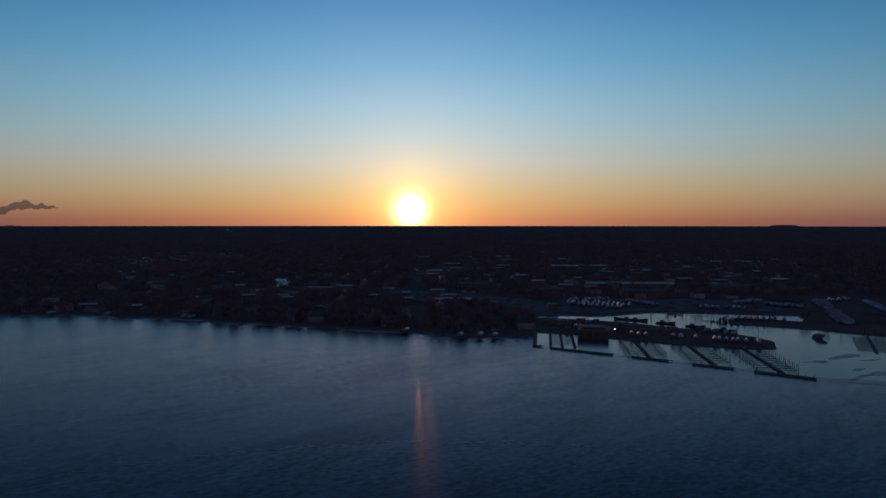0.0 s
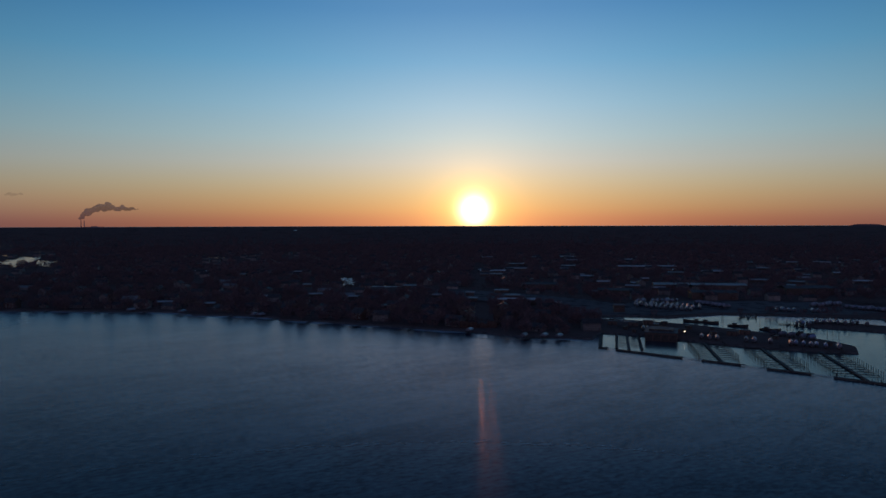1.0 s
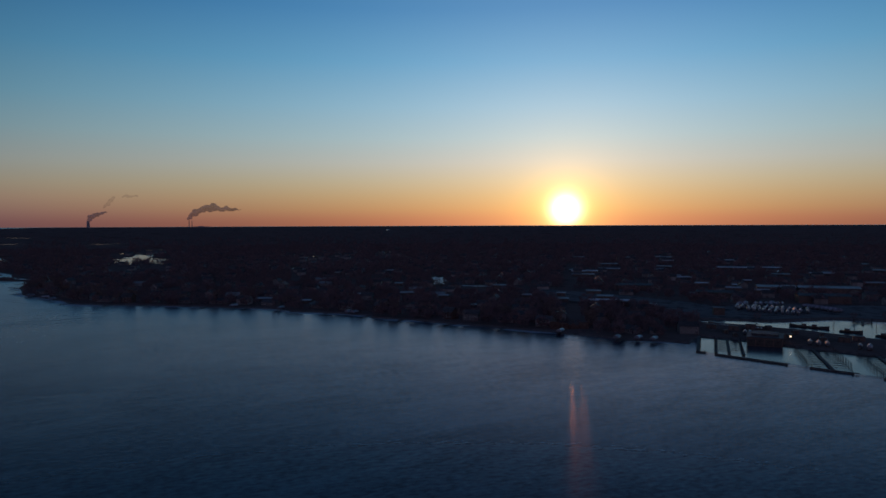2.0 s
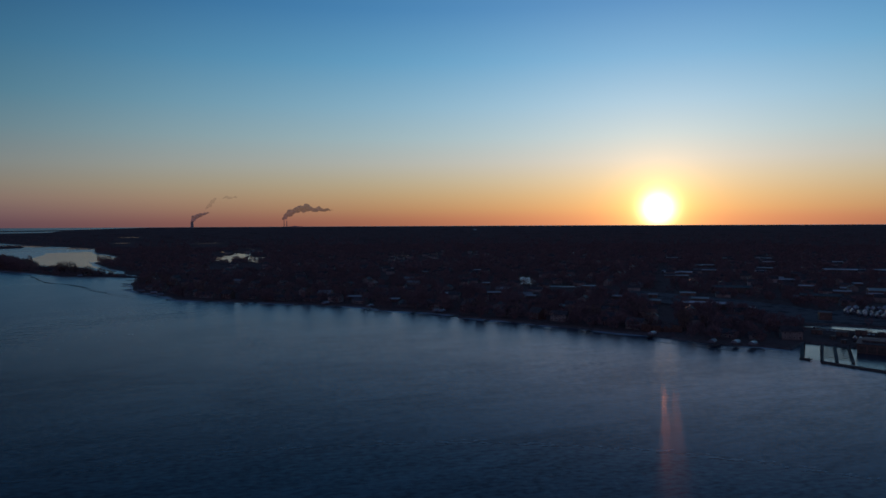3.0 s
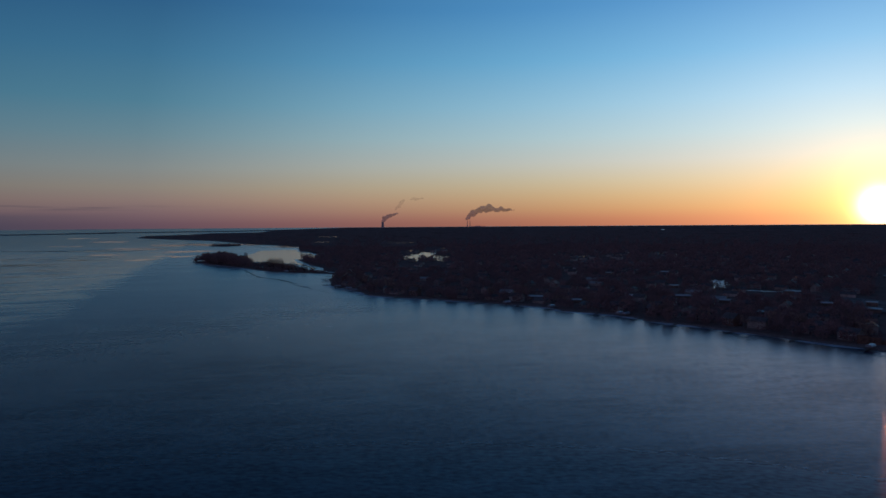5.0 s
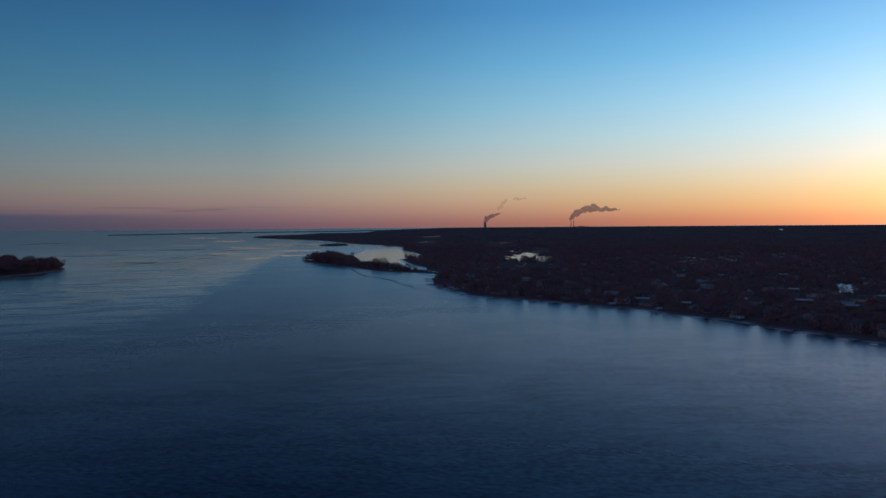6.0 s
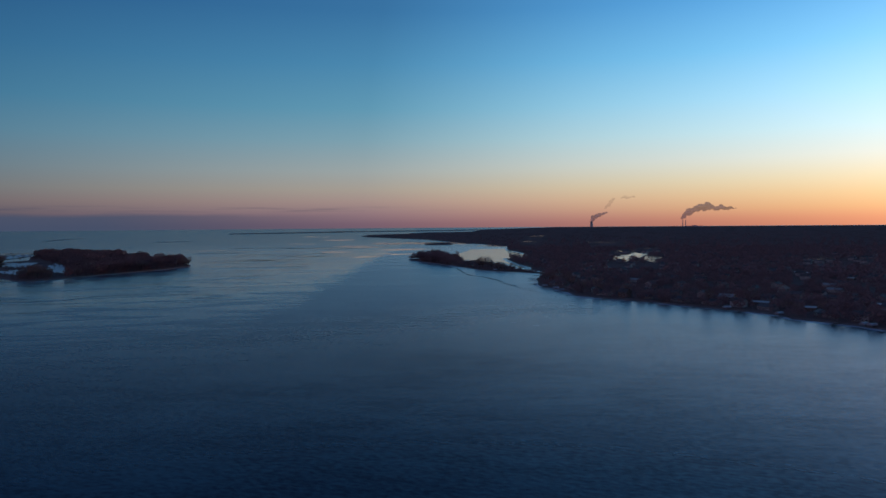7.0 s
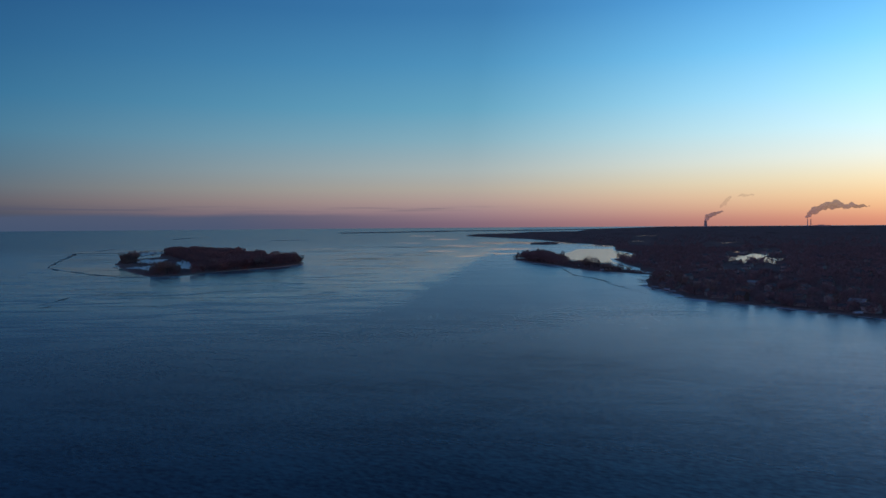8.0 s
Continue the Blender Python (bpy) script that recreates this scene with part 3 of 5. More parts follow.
ISLAND_PONDS = [pond_outline(82.0, 84.9, 1640, 1960, 31), pond_outline(83.0, 85.3, 1400, 1580, 32), pond_outline(80.6, 82.0, 1400, 1800, 33), pond_outline(82.6, 85.0, 2170, 2420, 34)]
for ring in ISLAND_PONDS:
    flat_sheet("pond", ring, MAT["frosted"], LAND + 0.06, "frozen pond with a thin cover of snow inside the island")
flat_sheet("lagoon_ice", ragged([(-905, 885), (-1010, 968), (-1073, 1000), (-1170, 1010), (-1290, 1020), (-1400, 1110), (-1560, 1290), (-1750, 1480), (-1720, 1610), (-1600, 1500), (-1440, 1400), (-1320, 1310),
                                 (-1240, 1220), (-1215, 1130), (-1110, 1040), (-1015, 975), (-930, 920)], 18, 4, 12), MAT["pond"], 0.05, "smooth bright ice in the lagoon")
flat_sheet("basin_ice", ragged([(69, 508), (61, 450), (72, 446), (104, 424), (133, 401), (163, 381), (194, 358), (226, 347), (330, 420), (330, 465), (296, 500), (282, 515), (262, 528), (226, 548), (236, 576), (224, 590), (190, 612), (140, 592),
                                (100, 600), (80, 592), (78, 586), (101, 570), (141, 547), (175, 517), (203, 494), (213, 479), (216, 462), (208, 447), (189, 450), (158, 463), (119, 488), (101, 501), (78, 508)], 10, 0.4, 13), MAT["basin"], 0.04,
           "smooth pale ice in the harbour basin")


def strip(points, width, seed, jit=1.0):
    """A ribbon along a line of points, of uneven width."""
    fine = []
    for (x0, y0), (x1, y1) in zip(points, points[1:]):
        k = max(2, int(math.hypot(x1 - x0, y1 - y0) / 12))
        fine += [(x0 + (x1 - x0) * i / k, y0 + (y1 - y0) * i / k) for i in range(k)]
    fine.append(points[-1])
    left, right = [], []
    for i, (x, y) in enumerate(fine):
        a, b = fine[max(0, i - 1)], fine[min(len(fine) - 1, i + 1)]
        d = math.hypot(b[0] - a[0], b[1] - a[1]) or 1
        nx, ny = -(b[1] - a[1]) / d, (b[0] - a[0]) / d
        w = width * max(0.04, 0.5 + 1.3 * noise.noise(Vector((x / 30, y / 30, seed)))) * min(1, 0.15 + 4 * min(i, len(fine) - 1 - i) / len(fine)) + 0.05
        sh = noise.noise(Vector((x / 40, y / 40, seed + 5))) * 3 * jit
        left.append((x + nx * (sh + w), y + ny * (sh + w)))
        right.append((x + nx * (sh - w), y + ny * (sh - w)))
    return left + right[::-1]


def ribbon(name, points, width, mat, z, seed, label, jit=1.0):
    ring = strip(points, width, seed, jit)
    n = len(ring)
    me = mesh_of(name, [(x, y, sheet(x, y) + z) for x, y in ring], [(i, i + 1, n - 2 - i, n - 1 - i) for i in range(n // 2 - 1)], mat)
    return tagged(new(name, me), label, kind="structure")



# Ice frozen to the shore, and cracks in the sheet.
shifted = [(x + 0.0, y - 5.0) for x, y in SHORE]
ribbon("shore_ice", shifted[:23], 6.5, MAT["snow_ice"], 0.07, 21, "pale ridge of ice frozen to the shore")
ribbon("shore_ice", [(x + 4, y - 5) for x, y in POINT[1:9]], 3.2, MAT["snow_ice"], 0.07, 22, "pale ridge of ice frozen to the shore")
ribbon("shore_ice", [(x + 6, y) for x, y in ISLAND[0:10]], 3.0, MAT["snow_ice"], 0.07, 23, "pale ridge of ice frozen to the island")
CRACKS = [(3.4, [(-1184, 864), (-1061, 828), (-1004, 816), (-902, 748), (-848, 714), (-809, 706), (-748, 682), (-675, 640), (-623, 616), (-592, 610)]),
          (1.6, [(-733, 668), (-662, 630), (-613, 606), (-568, 590)]), (1.2, [(60, 443), (20, 464), (-30, 486), (-80, 506), (-130, 524)]),
          (8, [(-2902, 393), (-2799, 203), (-2602, 111), (-2443, 57), (-2160, 30), (-1866, 4), (-1614, -17)]), (7, [(-1640, -14), (-1516, 1), (-1436, 28), (-1329, 56), (-1238, 93), (-1222, 138)]),
          (9, [(-1600, 110), (-1546, 108), (-1453, 113), (-1380, 122), (-1290, 122)]), (3.0, [(-858, 132), (-872, 150), (-886, 172), (-883, 196), (-881, 219), (-883, 240), (-883, 260)]),
          (1.6, [(-880, 262), (-872, 276), (-866, 288)]), (2.6, [(-917, -42), (-913, -36), (-910, -30)]), (2.2, [(-826, -41), (-829, -35)]), (2.4, [(-836, -20), (-852, -5), (-886, 6), (-910, 14)]),
          (2.6, [(-806, -17), (-806, -10), (-814, -3)]), (20, [(-3247, 865), (-3257, 962), (-3265, 1063)]), (13, [(-2627, 552), (-2698, 620), (-2712, 689)]),
          (11, [(-2396, 1113), (-2317, 1127), (-2190, 1116)]), (7, [(-1877, 937), (-1849, 971), (-1736, 976)]), (24, [(-3591, 487), (-3742, 603), (-3829, 718)])]
for k, (width, line) in enumerate(CRACKS):
    ribbon("ice_crack", line, width, MAT["wet"], 0.09, 30 + k, "dark crack of open water in the lake ice", min(4.0, 0.6 + width / 5))


FROST = [(134, [(-2005, 1326), (-1926, 1328), (-1853, 1332)]), (113, [(-2391, 1371), (-2275, 1364), (-2161, 1354)]), (78, [(-1699, 1082), (-1644, 1099), (-1593, 1117)]),
         (112, [(-2542, 1627), (-2444, 1609), (-2349, 1589)]), (104, [(-3002, 1643), (-2918, 1645), (-2838, 1645)]), (103, [(-2502, 1758), (-2382, 1720), (-2266, 1682)]),
         (152, [(-2350, 1881), (-2247, 1846), (-2147, 1810)]), (101, [(-2028, 1819), (-1938, 1778), (-1851, 1737)]), (65, [(-1962, 1051), (-1896, 1056), (-1832, 1060)]),
         (50, [(-1519, 904), (-1549, 945), (-1580, 988)]), (61, [(-2736, 1298), (-2676, 1330), (-2615, 1360)]), (74, [(-3387, 1692), (-3328, 1740), (-3270, 1787)])]
for k, (width, line) in enumerate(FROST):
    ribbon("frost_band", line, width, MAT["bright_pond"], 0.12, 80 + k, "pale band of smooth ice on the lake", 4.0)

flat_sheet("smooth_ice", ragged([(-1230, 150), (-1290, 122), (-1380, 118), (-1500, 106), (-1610, 40), (-1640, 0), (-1560, 6), (-1440, 36), (-1330, 64), (-1245, 100)], 22, 7, 17), MAT["pond"], 0.05,
           "smooth grey ice in the lee of the island")


def wisps(name, count, mat, z, seed, low, high, label):
    """Many short wind-drawn streaks on the drift ice."""
    rnd, v, f = random.Random(seed), [], []
    while len(f) < count * 8:
        x, y = polar(rnd.uniform(54, 90), 760 + 1900 * rnd.random() ** 1.3)
        if -0.612 * x - 0.79 * y < 250 or inside(ISLAND, (x, y))[0]:
            continue
        a, half, wide = radians(rnd.gauss(64, 7)), rnd.uniform(20, 75) * math.hypot(x, y) / 1200, rnd.uniform(low, high) * (math.hypot(x, y) / 1200) ** 2
        bend, base = rnd.uniform(-0.25, 0.25), len(v)
        for k in range(9):
            u = k / 4 - 1
            w = wide * (1 - u * u) * (0.7 + 0.5 * noise.noise(Vector((x + 40 * u, y, seed))))
            ox, oy = u * half, bend * half * u * u + 4 * noise.noise(Vector((x / 30 + u, y / 30, seed + 2)))
            for side in (w, -w):
                q = (x + ox * math.cos(a) - (oy + side) * math.sin(a), y + ox * math.sin(a) + (oy + side) * math.cos(a))
                v.append((*q, sheet(*q) + z))
        f += [(base + 2 * k, base + 2 * k + 1, base + 2 * k + 3, base + 2 * k + 2) for k in range(8)]
    return tagged(new(name, mesh_of(name, v, f, mat)), label, kind="stuff")


wisps("ice_wisps", 130, MAT["pond"], 0.14, 5, 1.5, 7, "pale wind-drawn streaks of smooth ice on the lake")
wisps("wet_wisps", 90, MAT["wet"], 0.16, 6, 0.6, 2.2, "dark wind-drawn streaks of wet ice on the lake")

# ---------------------------------------------------------------- bare trees
def bare_tree(seed, h, spread, twig_w=0.08, twigs=26):
    """Trunk with main limbs, and a crown of branches and twigs."""
    rnd = random.Random(seed)
    trunk, crown = Shape(), Shape()
    fork = h * rnd.uniform(0.22, 0.32)
    r0 = h * 0.017
    bend = Vector((rnd.uniform(-0.3, 0.3), rnd.uniform(-0.3, 0.3), 0))
    knee = Vector((0, 0, fork * 0.5)) + bend * 0.5
    top = Vector((0, 0, fork)) + bend
    trunk.tube((0, 0, -0.4), knee, r0 * 1.35, r0, 7).tube(knee, top, r0, r0 * 0.8, 7)
    for i in range(rnd.randint(6, 8)):
        a = 2.4 * i + rnd.uniform(-0.4, 0.4)
        lean = rnd.uniform(0.15, 1.0) * spread
        tip = top + Vector((math.cos(a) * lean * h * 0.36, math.sin(a) * lean * h * 0.36, (h - fork) * rnd.uniform(0.62, 0.86)))
        mid = top.lerp(tip, 0.5) + Vector((math.cos(a), math.sin(a), -0.3)) * h * 0.045 * spread
        trunk.tube(top, mid, r0 * 0.5, r0 * 0.32, 5, False).tube(mid, tip, r0 * 0.32, r0 * 0.1, 4, False)
        for j in range(7):
            s = rnd.uniform(0.25, 1.0)
            base = top.lerp(mid, s * 2) if s < 0.5 else mid.lerp(tip, s * 2 - 1)
            out = Vector((math.cos(a) + rnd.uniform(-0.9, 0.9), math.sin(a) + rnd.uniform(-0.9, 0.9), rnd.uniform(0.15, 1.3))).normalized()
            end = base + out * h * rnd.uniform(0.10, 0.22)
            crown.tube(base, end, r0 * 0.17, r0 * 0.05, 3, False)
            for _ in range(twigs):
                b = base.lerp(end, rnd.uniform(0.25, 1.0))
                o = (out + Vector((rnd.uniform(-1, 1), rnd.uniform(-1, 1), rnd.uniform(-0.5, 1)))).normalized()
                e = b + o * h * rnd.uniform(0.05, 0.10)
                side = o.orthogonal().normalized() * twig_w
                crown.add([b - side, b + side, e], [(0, 1, 2)])
    return trunk, crown


def round_tree(seed, h):
    """A short trunk under a round open crown: limbs and fine twigs reach out to a dome."""
    rnd = random.Random(seed)
    trunk, crown = Shape(), Shape()
    top = Vector((0, 0, h * 0.20))
    trunk.tube((0, 0, -0.4), top, h * 0.026, h * 0.020, 7)
    heart, reach = Vector((0, 0, h * 0.52)), h * 0.46
    for i in range(26):
        z = 1 - 1.45 * (i + 0.5) / 26
        a, q = 2.4 * i, math.sqrt(1 - z * z)
        way = Vector((math.cos(a) * q, math.sin(a) * q, z))
        tip = heart + way * reach * rnd.uniform(0.78, 0.92)
        mid = top.lerp(tip, 0.5) + way * h * 0.04
        trunk.tube(top, mid, h * 0.007, h * 0.004, 4, False).tube(mid, tip, h * 0.004, h * 0.0015, 3, False)
        for j in range(110):
            b = mid.lerp(tip, rnd.uniform(0.1, 1.0))
            o = (way + Vector((rnd.gauss(0, 0.75), rnd.gauss(0, 0.75), rnd.gauss(0.1, 0.75)))).normalized()
            e = b + o * h * rnd.uniform(0.06, 0.16)
            if (e - heart).length > reach * rnd.uniform(0.97, 1.06):
                continue
            side = o.orthogonal().normalized() * 0.05
            crown.add([b - side, b + side, e], [(0, 1, 2)])
    return trunk, crown


def tree_thing(seed, h, spread, label, twig_w=0.08, twigs=26):
    trunk, crown = bare_tree(seed, h, spread, twig_w, twigs) if twigs < 80 else round_tree(seed, h)
    root = new("bare_tree")
    part("trunk", trunk.mesh("trunk", "bark", True), root)
    part("crown", crown.mesh("crown", "twigs"), root)
    return tagged(root, label, "tree", "bare shoreline trees")


TREES = [tree_thing(1, 15, 1.0, "leafless broad tree with fine dark twigs"), tree_thing(2, 18, 0.8, "tall leafless tree with upright dark limbs"), tree_thing(3, 12, 1.2, "rounded leafless tree with a fan of twigs"),
         tree_thing(4, 20, 0.9, "tall leafless lakeside tree with dense dark twigs"), tree_thing(5, 10, 1.3, "low spreading leafless tree"), tree_thing(6, 16, 1.15, "broad round leafless tree with a dense crown of twigs", 0.06, 80)]
placed = []
used = [False] * len(TREES)


def plant(x, y, scale, kind, base=LAND):
    m = pose(x, y, sheet(x, y) + base, 0, 0, (x * 7.3 + y * 3.1) % 360) @ Matrix.Scale(scale, 4)
    placed.append((x, y))
    ob = TREES[kind]
    if used[kind]:
        ob = copy_thing(ob, m)
        ob.matrix_basis = m
    else:
        used[kind] = True
        ob.matrix_basis = m


# Strips cleared or kept low in the woods to let the sun streak the lake.
def sun_gap(x, y):
    u = x - (-9.0 - 0.0467 * (y - 320))
    return (-3.8 < u < -1.4 or 0.8 < u < 4.0) and y < 1350


def low_gap(x, y):
    u = x - (-9.0 - 0.0467 * (y - 320))
    return -10 < u < 9 and y < 1350


rng = random.Random(5)
along = []
for (x0, y0), (x1, y1) in zip(SHORE[1:], SHORE[2:]):
    d = math.hypot(x1 - x0, y1 - y0)
    nx, ny = (y1 - y0) / d, -(x1 - x0) / d
    if ny < 0 and abs(ny) > abs(nx):
        nx, ny = -nx, -ny
    if abs(nx) > abs(ny) and nx < 0:
        nx, ny = -nx, -ny
    k = 0.0
    while k < d:
        along.append((x0 + (x1 - x0) * k / d, y0 + (y1 - y0) * k / d, nx, ny))
        k += 9.0
for x, y, nx, ny in along:
    if rng.random() < 0.62:
        depth = rng.uniform(9, 46)
        px, py = x + nx * depth + rng.uniform(-4, 4), y + ny * depth
        if inside(MAINLAND, (px, py))[0] and not sun_gap(px, py) and px < 44:
            plant(px, py, rng.uniform(0.55, 1.0) * (0.3 if low_gap(px, py) else 1), rng.randrange(5))
for x, y in ((-6.5, 528), (-6.0, 541), (-5.0, 533), (-3.5, 548), (-6.5, 556), (-30.5, 530), (-31.5, 545), (-33, 538)):
    plant(x, y, 0.8, (int(-x) % 5))
# A few trees stand before the ponds.
for a0, a1, r0, r1 in PONDS[:7]:
    for k in range(4):
        x, y = polar(a0 + (a1 - a0) * rng.uniform(0.1, 0.9), r0 - rng.uniform(4, 40))
        plant(x, y, rng.uniform(0.35, 0.7), rng.randrange(5))
# The wooded point.
for k in range(44):
    s = k / 43
    x, y = polar(55.0 - 4.6 * s + rng.uniform(-0.1, 0.1), 1600 - 215 * s + rng.uniform(-30, 30))
    if inside(POINT, (x, y))[0]:
        plant(x, y, rng.uniform(0.6, 0.95) * (0.35 + 0.85 * math.sin(math.pi * min(1, 0.9 * s + 0.05))), rng.choice((0, 0, 2, 3)))
for az, r, s, kind in ((49.95, 1330, 0.75, 2), (49.0, 1285, 1.35, 5), (48.75, 1278, 1.55, 5), (48.3, 1268, 1.45, 5), (48.05, 1262, 1.1, 5), (47.55, 1228, 1.05, 5), (47.25, 1218, 1.1, 5), (46.95, 1212, 0.95, 5), (46.3, 1198, 0.95, 5), (45.9, 1190, 0.4, 4)):
    x, y = polar(az, r)
    plant(x, y, s, kind)
# The island's near edge and its ends.
for k in range(60):
    (x0, y0), (x1, y1) = ISLAND[3 + (k % 6)], ISLAND[4 + (k % 6)]
    s = rng.random()
    x, y = x0 + (x1 - x0) * s - rng.uniform(10, 45), y0 + (y1 - y0) * s + rng.uniform(4, 14)
    if inside(ISLAND, (x, y))[0] and math.degrees(math.atan2(-x, y)) < 80.4:
        plant(x, y, rng.uniform(0.7, 1.1), rng.choice((0, 1, 3)))
for x, y, s in ((-1437, 450, 0.95), (-1452, 456, 1.0), (-1235, 150, 1.25), (-1250, 165, 1.2), (-1262, 160, 1.3), (-1560, 130, 0.9), (-1640, 132, 1.0), (-1700, 134, 1.05), (-1760, 140, 1.0), (-1820, 150, 0.95)):
    plant(x, y, s, 1)
for k in range(14):
    x, y = polar(84.5 + 1.15 * rng.random(), 1680 + 130 * rng.random())
    if inside(ISLAND, (x, y))[0]:
        plant(x, y, rng.uniform(1.15, 1.6), rng.choice((1, 1, 3)))
for k in range(16):
    x, y = polar(81.7 + 1.9 * rng.random(), 1262 + 90 * rng.random())
    if inside(ISLAND, (x, y))[0]:
        plant(x, y, rng.uniform(0.9, 1.3), rng.choice((0, 1, 3)))
for az, r, size in ((84.3, 2050, 1.0), (83.9, 2040, 1.1), (83.5, 1900, 0.9), (83.3, 2060, 0.9), (82.9, 2080, 1.0), (82.6, 2090, 0.9), (84.2, 1500, 0.7), (83.9, 1480, 0.6), (84.4, 1530, 0.7), (81.1, 1600, 0.8), (81.4, 1520, 0.7)):
    x, y = polar(az, r)
    plant(x, y, size, 1)
for k in range(16):
    x, y = polar(51.4 + 0.125 * k, 2790 + 30 * (k % 3))
    plant(x, y, 0.45 + 0.35 * ((k * 7) % 4) / 3, (0, 4, 2)[k % 3])


# Hedges added by the shore to block the low sun and shape its streaks.
def hedge(x0, x1, y, h, seed, label):
    n = max(3, int((x1 - x0) / 0.6))
    v, f = [], []
    for k in range(n + 1):
        x = x0 + (x1 - x0) * k / n
        for dy, z in ((-0.7, -0.3), (-0.75, 0.6 * h), (-0.4, h), (0.4, h), (0.75, 0.6 * h), (0.7, -0.3)):
            j = noise.noise_vector(Vector((x * 1.7, dy * 3 + z, seed))) * 0.22
            v.append((x + j.x, y + dy + j.y, LAND + z + (j.z if z > 0 else 0)))
    for k in range(n):
        f += [(k * 6 + i, (k + 1) * 6 + i, (k + 1) * 6 + i + 1, k * 6 + i + 1) for i in range(5)]
    f += [tuple(range(5, -1, -1)), tuple(range(n * 6, n * 6 + 6))]
    tagged(new("hedge", mesh_of("hedge", v, f, MAT["bark"])), label, "hedge", "hedges by the shore")


for u0, u1, h in ((-10.4, -3.6, 4.5), (-3.6, -1.6, 2.8), (-1.6, 1.0, 3.9), (1.0, 3.9, 3.0), (3.9, 11.0, 5.0), (-17.0, -10.4, 5.4)):
    hx = -9.0 - 0.0467 * (522 - 320)
    hedge(hx + u0, hx + u1, 522 + 0.2 * u0, h, u0, "added hedge block that shapes the sun streak on the lake")


# Woods too many to count.
def low_tree(seed, blades, big=1.0):
    """A plain far tree of unit height: a stem and slivers of twig."""
    rnd = random.Random(seed)
    s = Shape()
    s.tube((0, 0, -0.03), (0.01, 0, 0.45), 0.022, 0.012, 3, False)
    for _ in range(blades):
        o = Vector((rnd.gauss(0, 1), rnd.gauss(0, 1), rnd.gauss(0, 1))).normalized()
        q = rnd.uniform(0.45, 1.0) ** 0.6
        c = Vector((o.x * 0.40 * q, o.y * 0.40 * q, 0.60 + o.z * 0.36 * q))
        way = (o + Vector((rnd.uniform(-1, 1), rnd.uniform(-1, 1), rnd.uniform(-0.6, 1)))).normalized()
        side = way.cross(Vector((rnd.uniform(-1, 1), rnd.uniform(-1, 1), rnd.uniform(-1, 1)))).normalized() * rnd.uniform(0.05, 0.10) * big
        s.add([c - side, c + side, c + way * rnd.uniform(0.12, 0.26)], [(0, 1, 2)])
    return np.array(s.v), s.f


def scatter(name, spots, kinds, mat, label, category):
    """All spots (x, y, z, height, width) as one mesh of low trees."""
    vs, fs, off = [], [], 0
    rnd = random.Random(len(spots))
    for x, y, z, hh, ww in spots:
        v, f = kinds[rnd.randrange(len(kinds))]
        a = rnd.uniform(0, 6.283)
        c, s = math.cos(a) * ww, math.sin(a) * ww
        vs.append(np.stack([v[:, 0] * c - v[:, 1] * s + x, v[:, 0] * s + v[:, 1] * c + y, v[:, 2] * hh + z], 1))
        fs += [tuple(i + off for i in q) for q in f]
        off += len(v)
    me = bpy.data.meshes.new(name)
    me.from_pydata(np.concatenate(vs).tolist(), [], fs)
    me.materials.append(mat)
    return tagged(new(name, me), label, category, kind="stuff")


NEAR_KINDS = [low_tree(40 + k, 150, 0.42) for k in range(5)]
ROUND_KINDS = [low_tree(80 + k, 240, 0.30) for k in range(5)]
FAR_KINDS = [low_tree(60 + k, 30, 1.35) for k in range(5)]
# Open ground: lots, the boat yard and the ice in the ponds.
LOT = [(62, 600), (40, 660), (0, 690), (-60, 735), (-110, 800), (-60, 830), (20, 780), (90, 720), (125, 660), (96, 610)]
YARD = [(80, 600), (134, 600), (187, 626), (235, 620), (310, 606), (305, 570), (290, 552), (310, 495), (420, 420), (520, 640), (440, 760), (330, 720), (250, 730), (130, 720), (95, 660)]
SPIT = [(66, 500), (80, 590), (102, 574), (143, 551), (178, 521), (207, 497), (222, 462), (213, 441), (156, 457)]
HOUSE_LAWN = [(46, 474), (78, 474), (74, 526), (52, 526)]
SECOND_SPIT = [(225, 548), (240, 580), (292, 556), (284, 518)]


